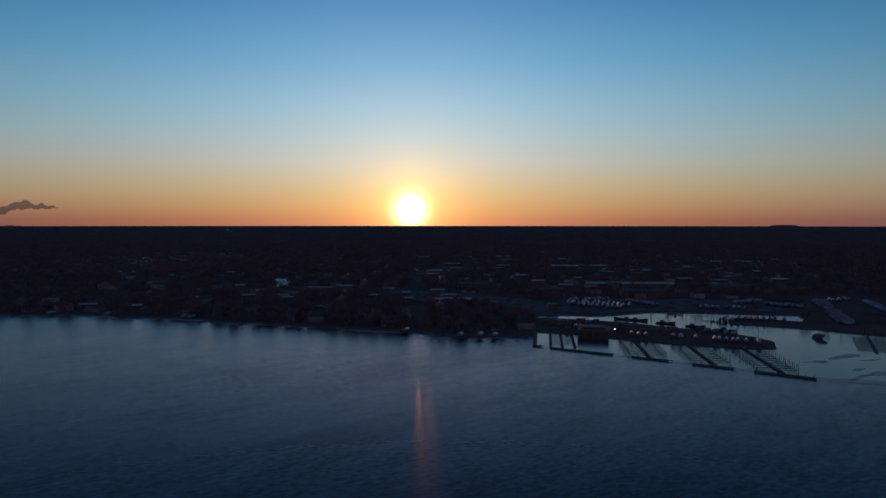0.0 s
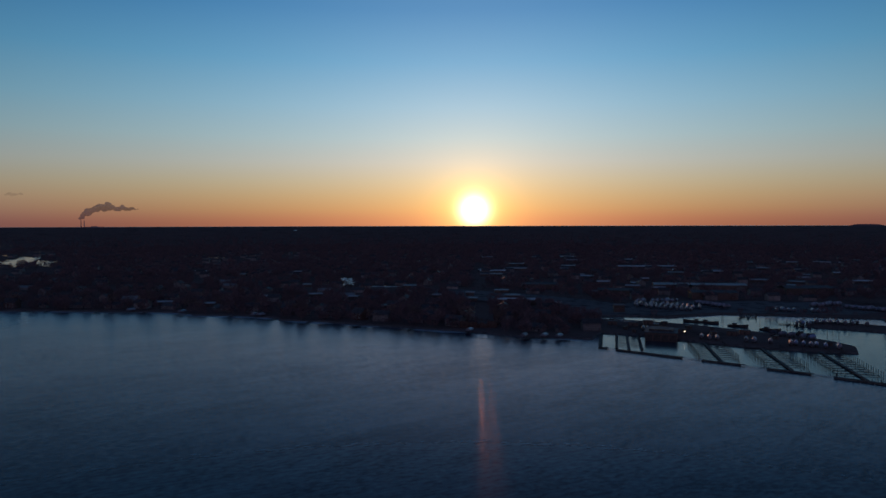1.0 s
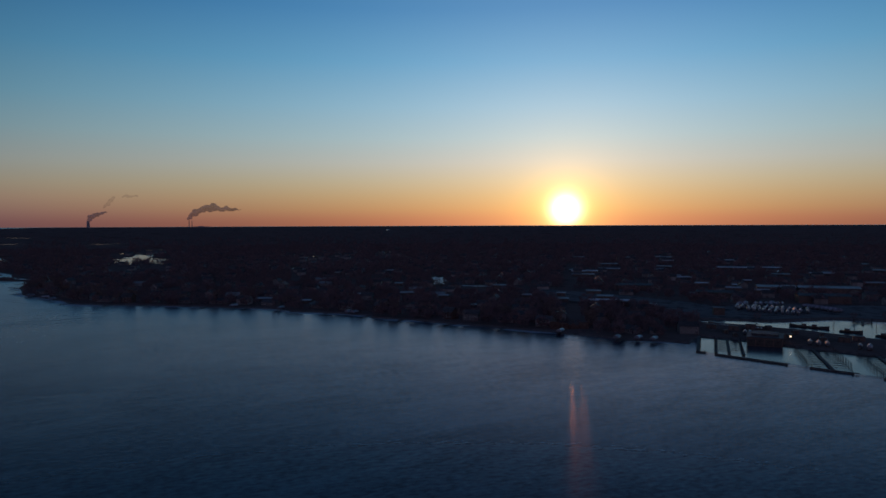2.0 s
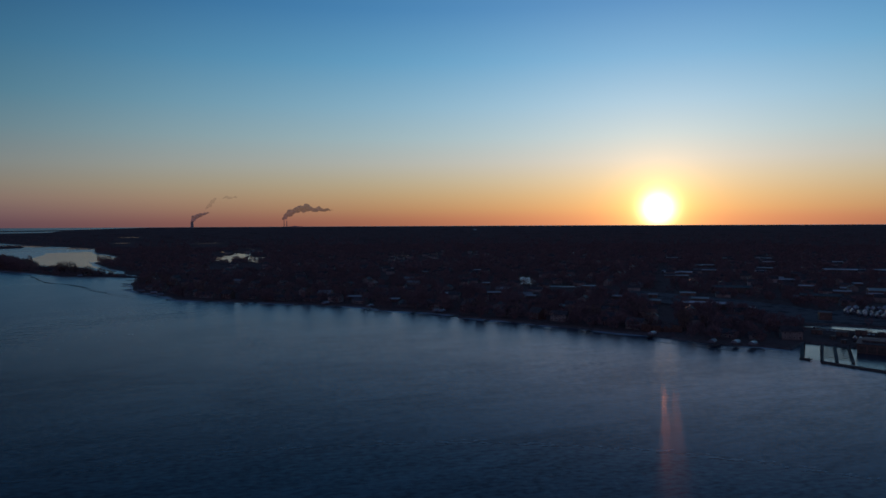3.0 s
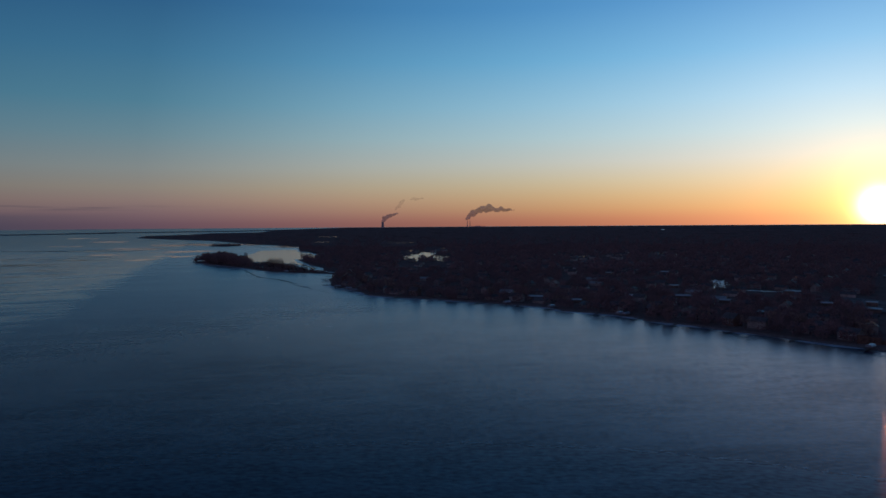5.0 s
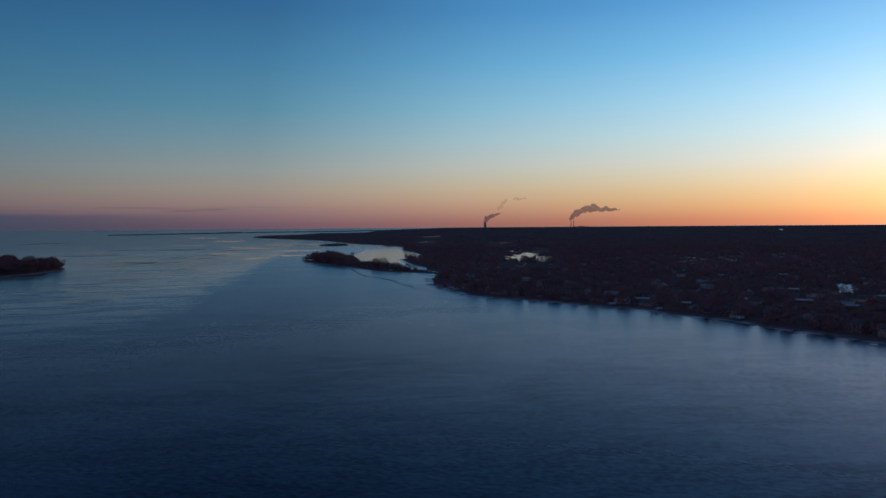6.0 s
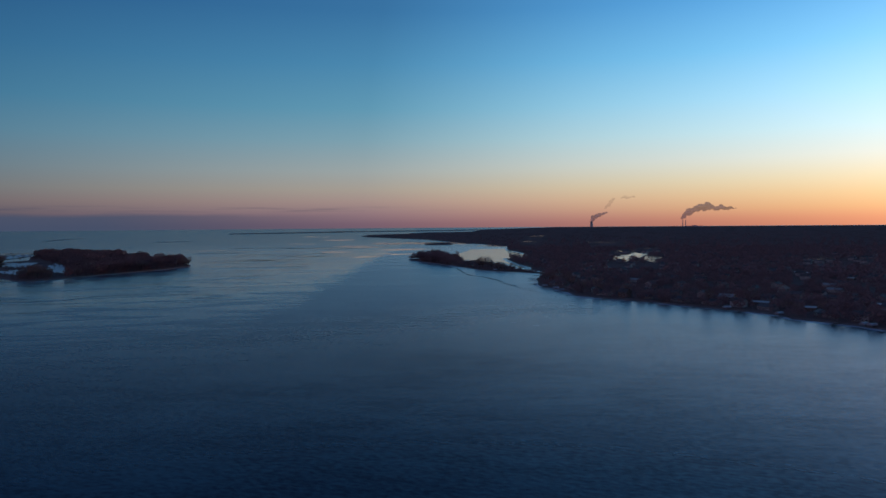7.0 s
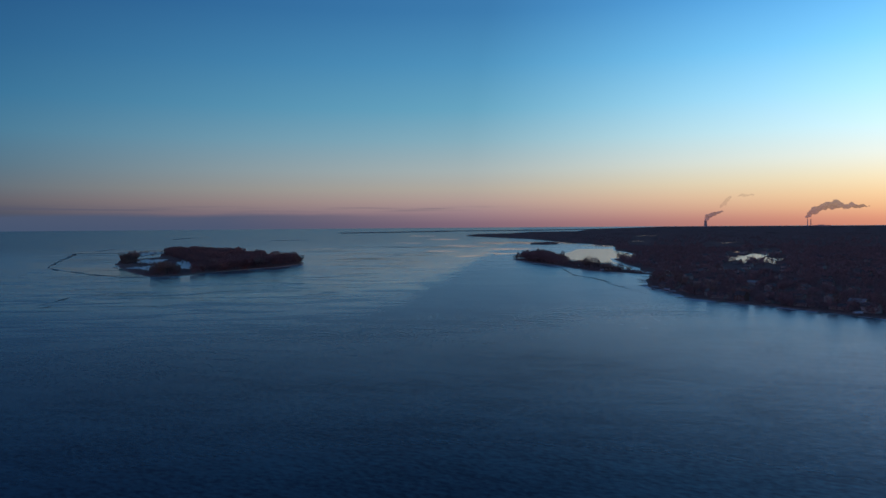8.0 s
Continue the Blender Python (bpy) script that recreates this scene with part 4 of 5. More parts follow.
def spots_on(poly, count, r_lo, r_hi, az_lo, az_hi, power, seed, tall):
    rnd = np.random.default_rng(seed)
    az = rnd.uniform(az_lo, az_hi, count)
    r = r_lo + (r_hi - r_lo) * rnd.random(count) ** power
    p = np.stack([-np.sin(np.radians(az)) * r, np.cos(np.radians(az)) * r], 1)
    keep = inside(poly, p)
    for bar in (LOT, YARD, SPIT, SECOND_SPIT, HOUSE_LAWN, *ISLAND_PONDS, *ponds):
        keep &= ~inside(bar, p)
    out = []
    for (x, y), ri, ai in zip(p[keep], r[keep], az[keep]):
        if sun_gap(x, y):
            continue
        hh = tall * rnd.uniform(0.42, 1.15) * (1.0 if ri < 2400 else 1.0 - 0.85 * (ri - 2400) / 2450)
        if low_gap(x, y):
            hh *= 0.35
        for a0, a1, r0, r1 in PONDS:
            if a0 - 0.2 < ai < a1 + 0.2 and r0 * (0.88 if r0 < 1000 else 0.80) < ri < r0:
                hh *= 0.25
        if poly is MAINLAND and ri < 1700:
            for a0, r0, wide in roof_sight:
                if abs(ai - a0) < wide + 0.1 and r0 * 0.9 < ri < r0 + 8:
                    hh *= 0.3
        if poly is ISLAND:
            hh = tall * rnd.uniform(0.5, 1.0) * (0.95 + 0.6 * noise.noise(Vector((x / 70, y / 70, 3))))
            front = 81.6 < ai < 83.7 and 1215 < ri < 1400
            back_strip = 82.5 < ai < 84.7 and 2040 < ri < 2150
            if ai > 80.6 + 1.9 * min(1.0, max(0.0, (ri - 1450) / 600)) and not front and not back_strip:
                continue
            if front:
                hh *= 0.3 + 0.3 * rnd.random()
            if back_strip:
                hh *= 0.22
            if ai < 80.6 and ai > 79.4 and ri < 1900:
                hh *= 0.8
        if hh > 1.5:
            out.append((x, y, sheet(x, y) + LAND - 0.1, hh, hh * rnd.uniform(0.8, 1.25)))
    return out


scatter("woodland", spots_on(MAINLAND, 4300, 500, 1150, -33, 47, 0.8, 1, 9.5), NEAR_KINDS, MAT["woods"], "dark bare trees among the houses behind the shore", "woods")
scatter("shore_woodland", spots_on(MAINLAND, 1000, 490, 760, -9, 46, 1.0, 21, 10.0), NEAR_KINDS, MAT["woods"], "bare trees between the shore houses", "woods")
scatter("far_woodland", spots_on(MAINLAND, 15000, 1100, 2500, -40, 52, 0.9, 2, 11.5), FAR_KINDS, MAT["woods"], "dark leafless woods on the low land", "woods")
scatter("distant_woodland", spots_on(MAINLAND, 17000, 2400, 4840, -40, 60, 0.75, 3, 13.0), FAR_KINDS, MAT["woods"], "dark woods reaching the horizon", "woods")
scatter("island_woodland", spots_on(ISLAND, 4300, 1180, 2460, 69, 89, 0.9, 4, 20.0), ROUND_KINDS, MAT["red_woods"], "dense reddish-brown leafless woods on the island", "woods")
def fan_tree(seed, blades):
    """An upright thicket of unit height: stems and twigs that fan out from the base."""
    rnd = random.Random(seed)
    s = Shape()
    for _ in range(blades):
        z = rnd.uniform(0.0, 0.86)
        a, q = rnd.uniform(0, 6.283), (0.05 + 0.26 * z) * math.sqrt(rnd.random())
        c = Vector((math.cos(a) * q, math.sin(a) * q, z))
        way = Vector((math.cos(a) * 0.3 + rnd.gauss(0, 0.22), math.sin(a) * 0.3 + rnd.gauss(0, 0.22), 1.0)).normalized()
        side = way.cross(Vector((rnd.uniform(-1, 1), rnd.uniform(-1, 1), 0.1))).normalized() * rnd.uniform(0.007, 0.014)
        s.add([c - side, c + side, c + way * rnd.uniform(0.12, 0.24)], [(0, 1, 2)])
    return np.array(s.v), s.f


FAN_KINDS = [fan_tree(120 + k, 170) for k in range(4)]
rng = random.Random(91)
thicket = []
for count, a0, a1, r0, r1, low, high in ((60, 84.6, 85.7, 1670, 1800, 16, 27), (150, 81.6, 83.6, 1255, 1370, 11, 18), (40, 82.3, 84.6, 2050, 2130, 8, 13), (24, 71.9, 72.6, 1440, 1500, 12, 20), (26, 83.7, 84.9, 1290, 1420, 4, 9)):
    for k in range(count):
        x, y = polar(rng.uniform(a0, a1), rng.uniform(r0, r1))
        if inside(ISLAND, (x, y))[0]:
            hh = rng.uniform(low, high) * (0.75 + 0.5 * noise.noise(Vector((x / 16, y / 16, 5))))
            thicket.append((x, y, LAND - 0.1, hh, hh * rng.uniform(0.8, 1.2)))
scatter("island_thicket", thicket, FAN_KINDS, MAT["twigs"], "upright light-brown leafless thickets on the island", "thicket")
point_spots = []
for x, y, z, hh, ww in spots_on(POINT, 2300, 1120, 1680, 43, 56, 1.0, 5, 13.0):
    az = math.degrees(math.atan2(-x, y))
    if az > 50.4:
        lump = 0.3 + 1.15 * math.sin(math.pi * min(1.0, max(0.0, (55.2 - az) / 5.0))) ** 1.2 + 0.5 * noise.noise(Vector((x / 24, y / 24, 1)))
        point_spots.append((x, y, z, (15.5 + 5.0 * (rng.random() < 0.12)) * max(0.3, lump) * rng.uniform(0.7, 1.1), 10.5 * max(0.4, lump)))
    else:
        point_spots.append((x, y, z, hh * 0.3, hh * 0.5))
scatter("point_brush", point_spots, ROUND_KINDS, MAT["woods"], "dark bare trees and brush on the wooded point", "brush")
scatter("islet_brush", spots_on(ISLET, 160, 2740, 2900, 51, 53.6, 1.0, 8, 6.0), NEAR_KINDS, MAT["woods"], "bare brush on the small islet", "brush")
scatter("spit_brush", spots_on(SPIT_A, 900, 4370, 4590, 48, 62, 1.0, 6, 7.0) + spots_on(SPIT_B, 900, 4200, 4400, 60, 69.4, 1.0, 7, 6.0), FAR_KINDS, MAT["woods"], "low dark brush on the far spits", "brush")


# ---------------------------------------------------------------- houses
def house(w, d, h, pitch, wall_mat, roof_mat, label, windows=3, chimney=True, detail=True):
    root = new("house")
    t = 0.25
    s = Shape()
    rise = d / 2 * pitch
    for x0, x1, y0, y1 in ((-w / 2, w / 2, -d / 2, -d / 2 + t), (-w / 2, w / 2, d / 2 - t, d / 2), (-w / 2, -w / 2 + t, -d / 2 + t, d / 2 - t), (w / 2 - t, w / 2, -d / 2 + t, d / 2 - t)):
        s.box(x0, x1, y0, y1, -0.4, h)
    for x in (-w / 2, w / 2 - t):
        s.add([(x, -d / 2, h), (x + t, -d / 2, h), (x + t, d / 2, h), (x, d / 2, h), (x, 0, h + rise), (x + t, 0, h + rise)], [(0, 4, 3), (1, 2, 5), (0, 1, 5, 4), (2, 3, 4, 5)])
    part("wall", s.mesh("wall", wall_mat), root)
    o, th = 0.5, 0.22
    r = Shape()
    y, z0 = d / 2 + o, h - o * pitch
    xs = w / 2 + o
    for sg in (-1, 1):
        r.add([(-xs, sg * y, z0), (xs, sg * y, z0), (xs, 0, h + rise), (-xs, 0, h + rise), (-xs, sg * y, z0 + th), (xs, sg * y, z0 + th), (xs, 0, h + rise + th), (-xs, 0, h + rise + th)],
              [(3, 2, 1, 0), (4, 5, 6, 7), (0, 1, 5, 4), (1, 2, 6, 5), (2, 3, 7, 6), (3, 0, 4, 7)])
    roof = part("roof", r.mesh("roof", roof_mat), root)
    if chimney:
        part("chimney", Shape().box(w * 0.2, w * 0.2 + 0.8, d * 0.12, d * 0.12 + 0.8, h, h + rise + 0.9).mesh("chimney", "brickwork"), roof)
    if detail:
        frame_me = Shape().box(-0.65, 0.65, -0.06, 0, 0, 1.5, 0.02).mesh("window", "trim")
        pane_me = Shape().box(-0.52, 0.52, -0.09, -0.062, 0.12, 1.38).mesh("pane", "glass")
        rows = [1.0] if h < 4 else [1.0, 3.7]
        for zz in rows:
            for k in range(windows):
                x = -w / 2 + w * (k + 0.7) / (windows + 0.4)
                wob = part("window", frame_me, root, Matrix.Translation((x, -d / 2 - 0.003, zz)))
                part("pane", pane_me, wob)
        part("door", Shape().box(w * 0.36, w * 0.36 + 1.0, -d / 2 - 0.08, -d / 2 - 0.003, -0.1, 2.1, 0.02).mesh("door", "door"), root)
    return tagged(root, label, "house")


NEAR_HOUSES = [house(13, 9, 5.6, 0.6, "siding", "shingle", "two-storey sided house with a dark shingle roof", 4), house(16, 10, 3.2, 0.45, "siding", "shingle", "long low sided house with a dark roof", 5),
               house(11, 9, 5.8, 0.8, "brickwork", "shingle", "brick house with a steep dark roof", 3), house(14, 11, 5.4, 0.5, "siding", "metal_roof", "sided house with a pale metal roof", 4),
               house(9, 7, 2.8, 0.5, "siding", "shingle", "small lakeside cottage with a shingle roof", 2, False)]
FAR_HOUSES = [house(14, 9, 3.4, 0.5, "siding", "shingle", "far low house with a dark roof", 0, True, False), house(12, 9, 5.4, 0.6, "siding", "shingle", "far two-storey house among trees", 0, True, False),
              house(16, 10, 3.2, 0.4, "siding", "metal_roof", "far house with a pale roof", 0, False, False)]
house_used = set()
homes = []


def settle(ob, x, y, turn, group, base=LAND):
    m = pose(x, y, sheet(x, y) + base, 0, 0, turn)
    homes.append((x, y))
    if ob in house_used:
        ob = copy_thing(ob, m)
    else:
        house_used.add(ob)
        ob.matrix_basis = m
    return tagged(ob, group=group)


rng = random.Random(11)
last = (1e9, 1e9)
for x, y, nx, ny in along:
    if math.hypot(x - last[0], y - last[1]) < rng.uniform(21, 30):
        continue
    depth = rng.uniform(17, 30)
    px, py = x + nx * depth, y + ny * depth
    if not inside(MAINLAND, (px, py))[0] or low_gap(px, py):
        continue
    last = (x, y)
    settle(NEAR_HOUSES[rng.choice((0, 0, 1, 1, 2, 2, 4, 4, 0, 1, 3))], px, py, math.degrees(math.atan2(ny, nx)) - 90 + rng.uniform(-8, 8), "houses along the shore")
for k, ob in enumerate(NEAR_HOUSES):
    if ob not in house_used:
        settle(ob, -250 - 40 * k, 632 + 6 * k, 10, "houses along the shore")
# A house at the harbour and the cottages on the point.
settle(NEAR_HOUSES[0], 62, 517, 6, "houses along the shore")
for x, y in ((-905, 838), (-1025, 868), (-1120, 895)):
    settle(NEAR_HOUSES[4], x, y, 20, "cottages on the point")
# Streets of houses behind: the nearer ones singly, the rest joined.
lots = []
for k in range(1100):
    az, r = rng.uniform(-31, 44), 560 + 1500 * rng.random() ** 1.15
    x, y = polar(az, r)
    x, y = round(x / 34) * 34 + rng.uniform(-5, 5), round(y / 52) * 52 + rng.uniform(-6, 6)
    if not inside(MAINLAND, (x, y))[0] or any(inside(b, (x, y))[0] for b in (LOT, YARD, SPIT, SECOND_SPIT, *ponds)) or low_gap(x, y) or (70 < x < 420 and y < 650):
        continue
    if min(math.hypot(x - a, y - b) for a, b in homes + lots) < 24 or min(math.hypot(x - a, y - b) for a, b in MAINLAND[:45]) < 24:
        continue
    lots.append((x, y))
lots.sort(key=lambda p: math.hypot(*p))
for x, y in lots[:225]:
    settle(FAR_HOUSES[rng.choice((0, 0, 0, 0, 0, 0, 0, 0, 0, 0, 1, 1, 1, 1, 1, 1, 1, 1, 1, 2))], x, y, rng.choice((0, 0, 90, 8)) + rng.uniform(-6, 6), "houses in the streets behind")
for k, ob in enumerate(FAR_HOUSES):
    if ob not in house_used:
        settle(ob, -260 + 40 * k, 870, 5, "houses in the streets behind")
town, roof_faces = Shape(), []
for x, y in lots[225:]:
    m = pose(x, y, sheet(x, y) + LAND, 0, 0, rng.choice((0, 0, 90, 8)) + rng.uniform(-6, 6))
    w, d, h, k = rng.uniform(5.5, 8), rng.uniform(4, 5), rng.uniform(2.9, 5.4), len(town.f)
    town.add([m @ Vector(p) for p in ((-w, -d, -0.4), (w, -d, -0.4), (w, d, -0.4), (-w, d, -0.4), (-w, -d, h), (w, -d, h), (w, d, h), (-w, d, h), (-w, 0, h + d * 0.55), (w, 0, h + d * 0.55))],
             [(0, 1, 5, 4), (1, 2, 6, 9, 5), (2, 3, 7, 6), (3, 0, 4, 8, 7)])
    town.add([m @ Vector(p) for p in ((-w - 0.4, -d - 0.4, h - 0.2), (w + 0.4, -d - 0.4, h - 0.2), (w + 0.4, 0, h + d * 0.55 + 0.05), (-w - 0.4, 0, h + d * 0.55 + 0.05), (-w - 0.4, d + 0.4, h - 0.2), (w + 0.4, d + 0.4, h - 0.2))],
             [(0, 1, 2, 3), (3, 2, 5, 4)])
    roof_faces += [k + 4, k + 5]
town_mesh = mesh_of("far_houses", town.v, town.f, MAT["siding"])
town_mesh.materials.append(MAT["shingle"])
for k in roof_faces:
    town_mesh.polygons[k].material_index = 1
tagged(new("far_houses", town_mesh), "small dark houses far behind the shore", "houses", kind="stuff")


def shed(w, d, h, roof_mat, label, bays=4):
    root = new("warehouse")
    s = Shape()
    t = 0.3
    for x0, x1, y0, y1 in ((-w / 2, w / 2, -d / 2, -d / 2 + t), (-w / 2, w / 2, d / 2 - t, d / 2), (-w / 2, -w / 2 + t, -d / 2 + t, d / 2 - t), (w / 2 - t, w / 2, -d / 2 + t, d / 2 - t)):
        s.box(x0, x1, y0, y1, -0.4, h)
    part("wall", s.mesh("wall", "door"), root)
    r = Shape()
    for sg in (-1, 1):
        y0, z1 = sg * (d / 2 + 0.4), h + d * 0.09
        r.add([(-w / 2 - 0.4, y0, h), (w / 2 + 0.4, y0, h), (w / 2 + 0.4, 0, z1), (-w / 2 - 0.4, 0, z1), (-w / 2 - 0.4, y0, h + 0.25), (w / 2 + 0.4, y0, h + 0.25), (w / 2 + 0.4, 0, z1 + 0.25), (-w / 2 - 0.4, 0, z1 + 0.25)],
              [(3, 2, 1, 0), (4, 5, 6, 7), (0, 1, 5, 4), (1, 2, 6, 5), (2, 3, 7, 6), (3, 0, 4, 7)])
    part("roof", r.mesh("roof", roof_mat), root)
    gate = Shape().box(-1.8, 1.8, -0.09, -0.003, -0.2, 3.2, 0.02).mesh("gate", "door")
    for k in range(bays):
        part("gate", gate, root, Matrix.Translation((-w / 2 + w * (k + 0.5) / bays, -d / 2, 0)))
    return tagged(root, label, "warehouse")


for x, y, w, d, h, mat, label in ((-4, 688, 13, 12, 4, "snowy_roof", "low shed under a bright snow-dusted roof"), (10, 688, 13, 12, 4, "snowy_roof", "low shed under a bright snow-dusted roof"), (24, 677, 8, 14, 5, "snowy_roof", "small shed under a bright snow-dusted roof"),
                                  (46, 660, 12, 10, 4, "metal_roof", "low shed with a pale roof beside the lot"), (6, 727, 16, 12, 4, "metal_roof", "low shed with a pale metal roof"), (-40, 757, 9, 8, 3.5, "metal_roof", "small shed with a pale roof"),
                                  (-11, 1090, 18, 14, 5, "snowy_roof", "long shed under a bright snow-dusted roof"), (195, 846, 40, 20, 6, "metal_roof", "wide boat storage shed with a pale roof"), (248, 842, 62, 20, 6, "metal_roof", "long boat storage shed with a pale roof"),
                                  (214, 742, 46, 20, 7, "shingle", "wide boat storage shed with a dark roof"), (118, 770, 36, 18, 6, "shingle", "storage shed with a dark roof"), (40, 840, 44, 20, 6, "shingle", "broad low building beside the lot"),
                                  (330, 800, 52, 24, 7, "shingle", "wide storage shed with a dark roof"), (100, 628, 9, 8, 6, "siding", "small pale building at the harbour")):
    settle(shed(w, d, h, mat, label, 4 if w > 20 else 2), x, y, rng.uniform(-5, 5), "sheds and warehouses")
hall_kinds = {}
rng = random.Random(78)
for k, (x, y, w) in enumerate(ROOFS):
    if any(math.hypot(x - a, y - b) < 12 + w / 2 for a, b in homes[-16:]) or any(inside(q, (x, y))[0] for q in ponds):
        continue
    size, mat = (10, 16, 24, 34, 60)[sum(w > q for q in (12, 19, 26, 40))], rng.choice(("snowy_roof", "metal_roof", "worn_roof", "worn_roof", "worn_roof"))
    if (size, mat) not in hall_kinds:
        hall_kinds[size, mat] = shed(size, 9 + size * 0.12, 3.0, mat, {10: "small", 16: "low", 24: "broad", 34: "long", 60: "very long"}[size] + {"snowy_roof": " building under a snow-dusted roof", "metal_roof": " building under a pale metal roof", "worn_roof": " building under a worn grey roof"}[mat], max(1, size // 10))
    settle(hall_kinds[size, mat], x, y, rng.uniform(-7, 7) - math.degrees(math.atan2(x, y)) * 0.5, "pale-roofed buildings in the town")
flat_sheet("paving", LOT, MAT["paving"], LAND + 0.02, "dark paved lot")
flat_sheet("yard_paving", [(80, 606), (134, 602), (187, 628), (235, 622), (300, 620), (330, 640), (330, 712), (250, 722), (130, 712), (98, 660)], MAT["paving"], LAND + 0.05, "dark gravel boat yard")


# ---------------------------------------------------------------- harbour
def boat(seed, length, wrap, label):
    """A laid-up boat on a cradle under shrink-wrap."""
    rnd = random.Random(seed)
    root = new("laid_up_boat")
    w, n = length * 0.15, 9
    hull, tent = Shape(), Shape()
    rings, tops = [], []
    for k in range(n):
        s = k / (n - 1)
        x = (s - 0.5) * length
        b = w * (1 - max(0, (s - 0.55) / 0.45) ** 2.2) * (0.9 + 0.1 * min(1, s * 4)) + 0.05
        zd = 2.2 + 0.5 * s * s
        rings.append([(x, -b, zd), (x, -b * 0.8, 1.2), (x, 0, 0.6 + 0.5 * max(0, s - 0.7)), (x, b * 0.8, 1.2), (x, b, zd)])
        peak = zd + length * (0.17 + 0.05 * math.sin(s * 3.1)) * (1 - 0.75 * max(0, (s - 0.45) / 0.55) ** 1.5) * rnd.uniform(0.93, 1.05)
        tops.append([(x, -b - 0.04, zd - 0.5), (x, -b - 0.03, zd + 0.25), (x, -b * 0.45, zd + (peak - zd) * 0.72), (x, 0, peak), (x, b * 0.45, zd + (peak - zd) * 0.72), (x, b + 0.03, zd + 0.25), (x, b + 0.04, zd - 0.5)])
    for shape, rows, flip in ((hull, rings, False), (tent, tops, True)):
        m = len(rows[0])
        faces = [(i * m + j, (i + 1) * m + j, (i + 1) * m + j + 1, i * m + j + 1) for i in range(n - 1) for j in range(m - 1)]
        faces += [tuple(range(m)), tuple(range((n - 1) * m, n * m))]
        shape.add([p for r in rows for p in r], [f[::-1] for f in faces] if flip else faces)
    part("hull", hull.mesh("hull", "hull", True), root)
    part("shrink_wrap", tent.mesh("shrink_wrap", wrap), root, label={"wrap": "white plastic wrap", "blue_wrap": "blue plastic wrap", "tarp": "dark tarpaulin cover"}[wrap])
    c = Shape().box(-0.15, 0.15, -w * 0.9, w * 0.9, 0, 0.25).box(-0.12, 0.12, -0.2, 0.2, 0.24, 0.9)
    for y in (-w * 0.75, w * 0.75):
        c.tube((0, y, 0.1), (0, y * 0.9, 1.4), 0.08, 0.08, 5)
    c = c.mesh("cradle", "timber")
    for x in (-length * 0.25, length * 0.2):
        part("cradle", c, root, Matrix.Translation((x, 0, 0)))
    return tagged(root, label, "boat", "laid-up boats in the yard")


BOATS = [boat(1, 7.6, "wrap", "laid-up boat under white shrink-wrap"), boat(2, 9.5, "wrap", "large laid-up boat under white shrink-wrap"), boat(3, 7.0, "blue_wrap", "laid-up boat under blue shrink-wrap"),
         boat(4, 12.5, "wrap", "long laid-up boat in pale plastic wrap"), boat(5, 7.4, "tarp", "laid-up boat under a dark tarpaulin")]
boat_used = set()


def park(kind, x, y, turn, base=LAND):
    m = pose(x, y, base + 0.02, 0, 0, turn)
    if kind in boat_used:
        copy_thing(BOATS[kind], m)
    else:
        boat_used.add(kind)
        BOATS[kind].matrix_basis = m


def boat_row(a, b, gap, turn, kinds, seed):
    rnd = random.Random(seed)
    d = math.hypot(b[0] - a[0], b[1] - a[1])
    for k in range(int(d / gap) + 1):
        s = k * gap / d
        if rnd.random() < 0.08:
            continue
        park(rnd.choice(kinds), a[0] + (b[0] - a[0]) * s + rnd.uniform(-0.5, 0.5), a[1] + (b[1] - a[1]) * s + rnd.uniform(-1.6, 1.6), turn + rnd.uniform(-8, 8))


boat_row((133, 484), (143, 479), 4.6, 75, (0, 1), 1)
boat_row((159, 474), (166, 470), 4.8, 75, (0, 1), 2)
boat_row((172, 467), (208, 450), 3.8, 70, (0, 0, 1, 2), 3)
boat_row((122, 662), (168, 634), 4.6, 80, (0, 1, 0), 4)
boat_row((124, 676), (176, 650), 4.8, 80, (0, 1, 3), 5)
boat_row((130, 698), (172, 708), 5.0, 60, (1, 3, 0), 6)
boat_row((186, 690), (205, 655), 5.0, 20, (1, 3), 7)
boat_row((288, 674), (316, 690), 5.2, 40, (1, 3), 8)
boat_row((312, 664), (334, 640), 5.0, 25, (0, 1, 3), 9)
boat_row((242, 566), (278, 552), 5.0, 70, (0, 1), 10)
boat_row((375, 690), (311, 529), 7.0, 158, (3, 1, 3, 2), 11)
boat_row((386, 694), (418, 706), 5.2, 60, (3, 3, 2), 12)
boat_row((420, 686), (393, 611), 7.0, 158, (3, 1, 2), 13)
boat_row((186, 501), (206, 484), 6.5, 35, (2, 0, 4), 14)


def locker(w, d, h, label):
    root = new("storage_shed")
    part("wall", Shape().box(-w / 2, w / 2, -d / 2, d / 2, -0.2, h, 0.04).mesh("wall", "door"), root)
    part("roof", Shape().box(-w / 2 - 0.2, w / 2 + 0.2, -d / 2 - 0.2, d / 2 + 0.2, h, h + 0.18, 0.05).mesh("roof", "shingle"), root)
    part("door", Shape().box(-0.6, 0.6, -d / 2 - 0.07, -d / 2 - 0.003, 0, 2.0, 0.02).mesh("door", "timber"), root)
    return tagged(root, label, "shed", "small sheds on the harbour spit")


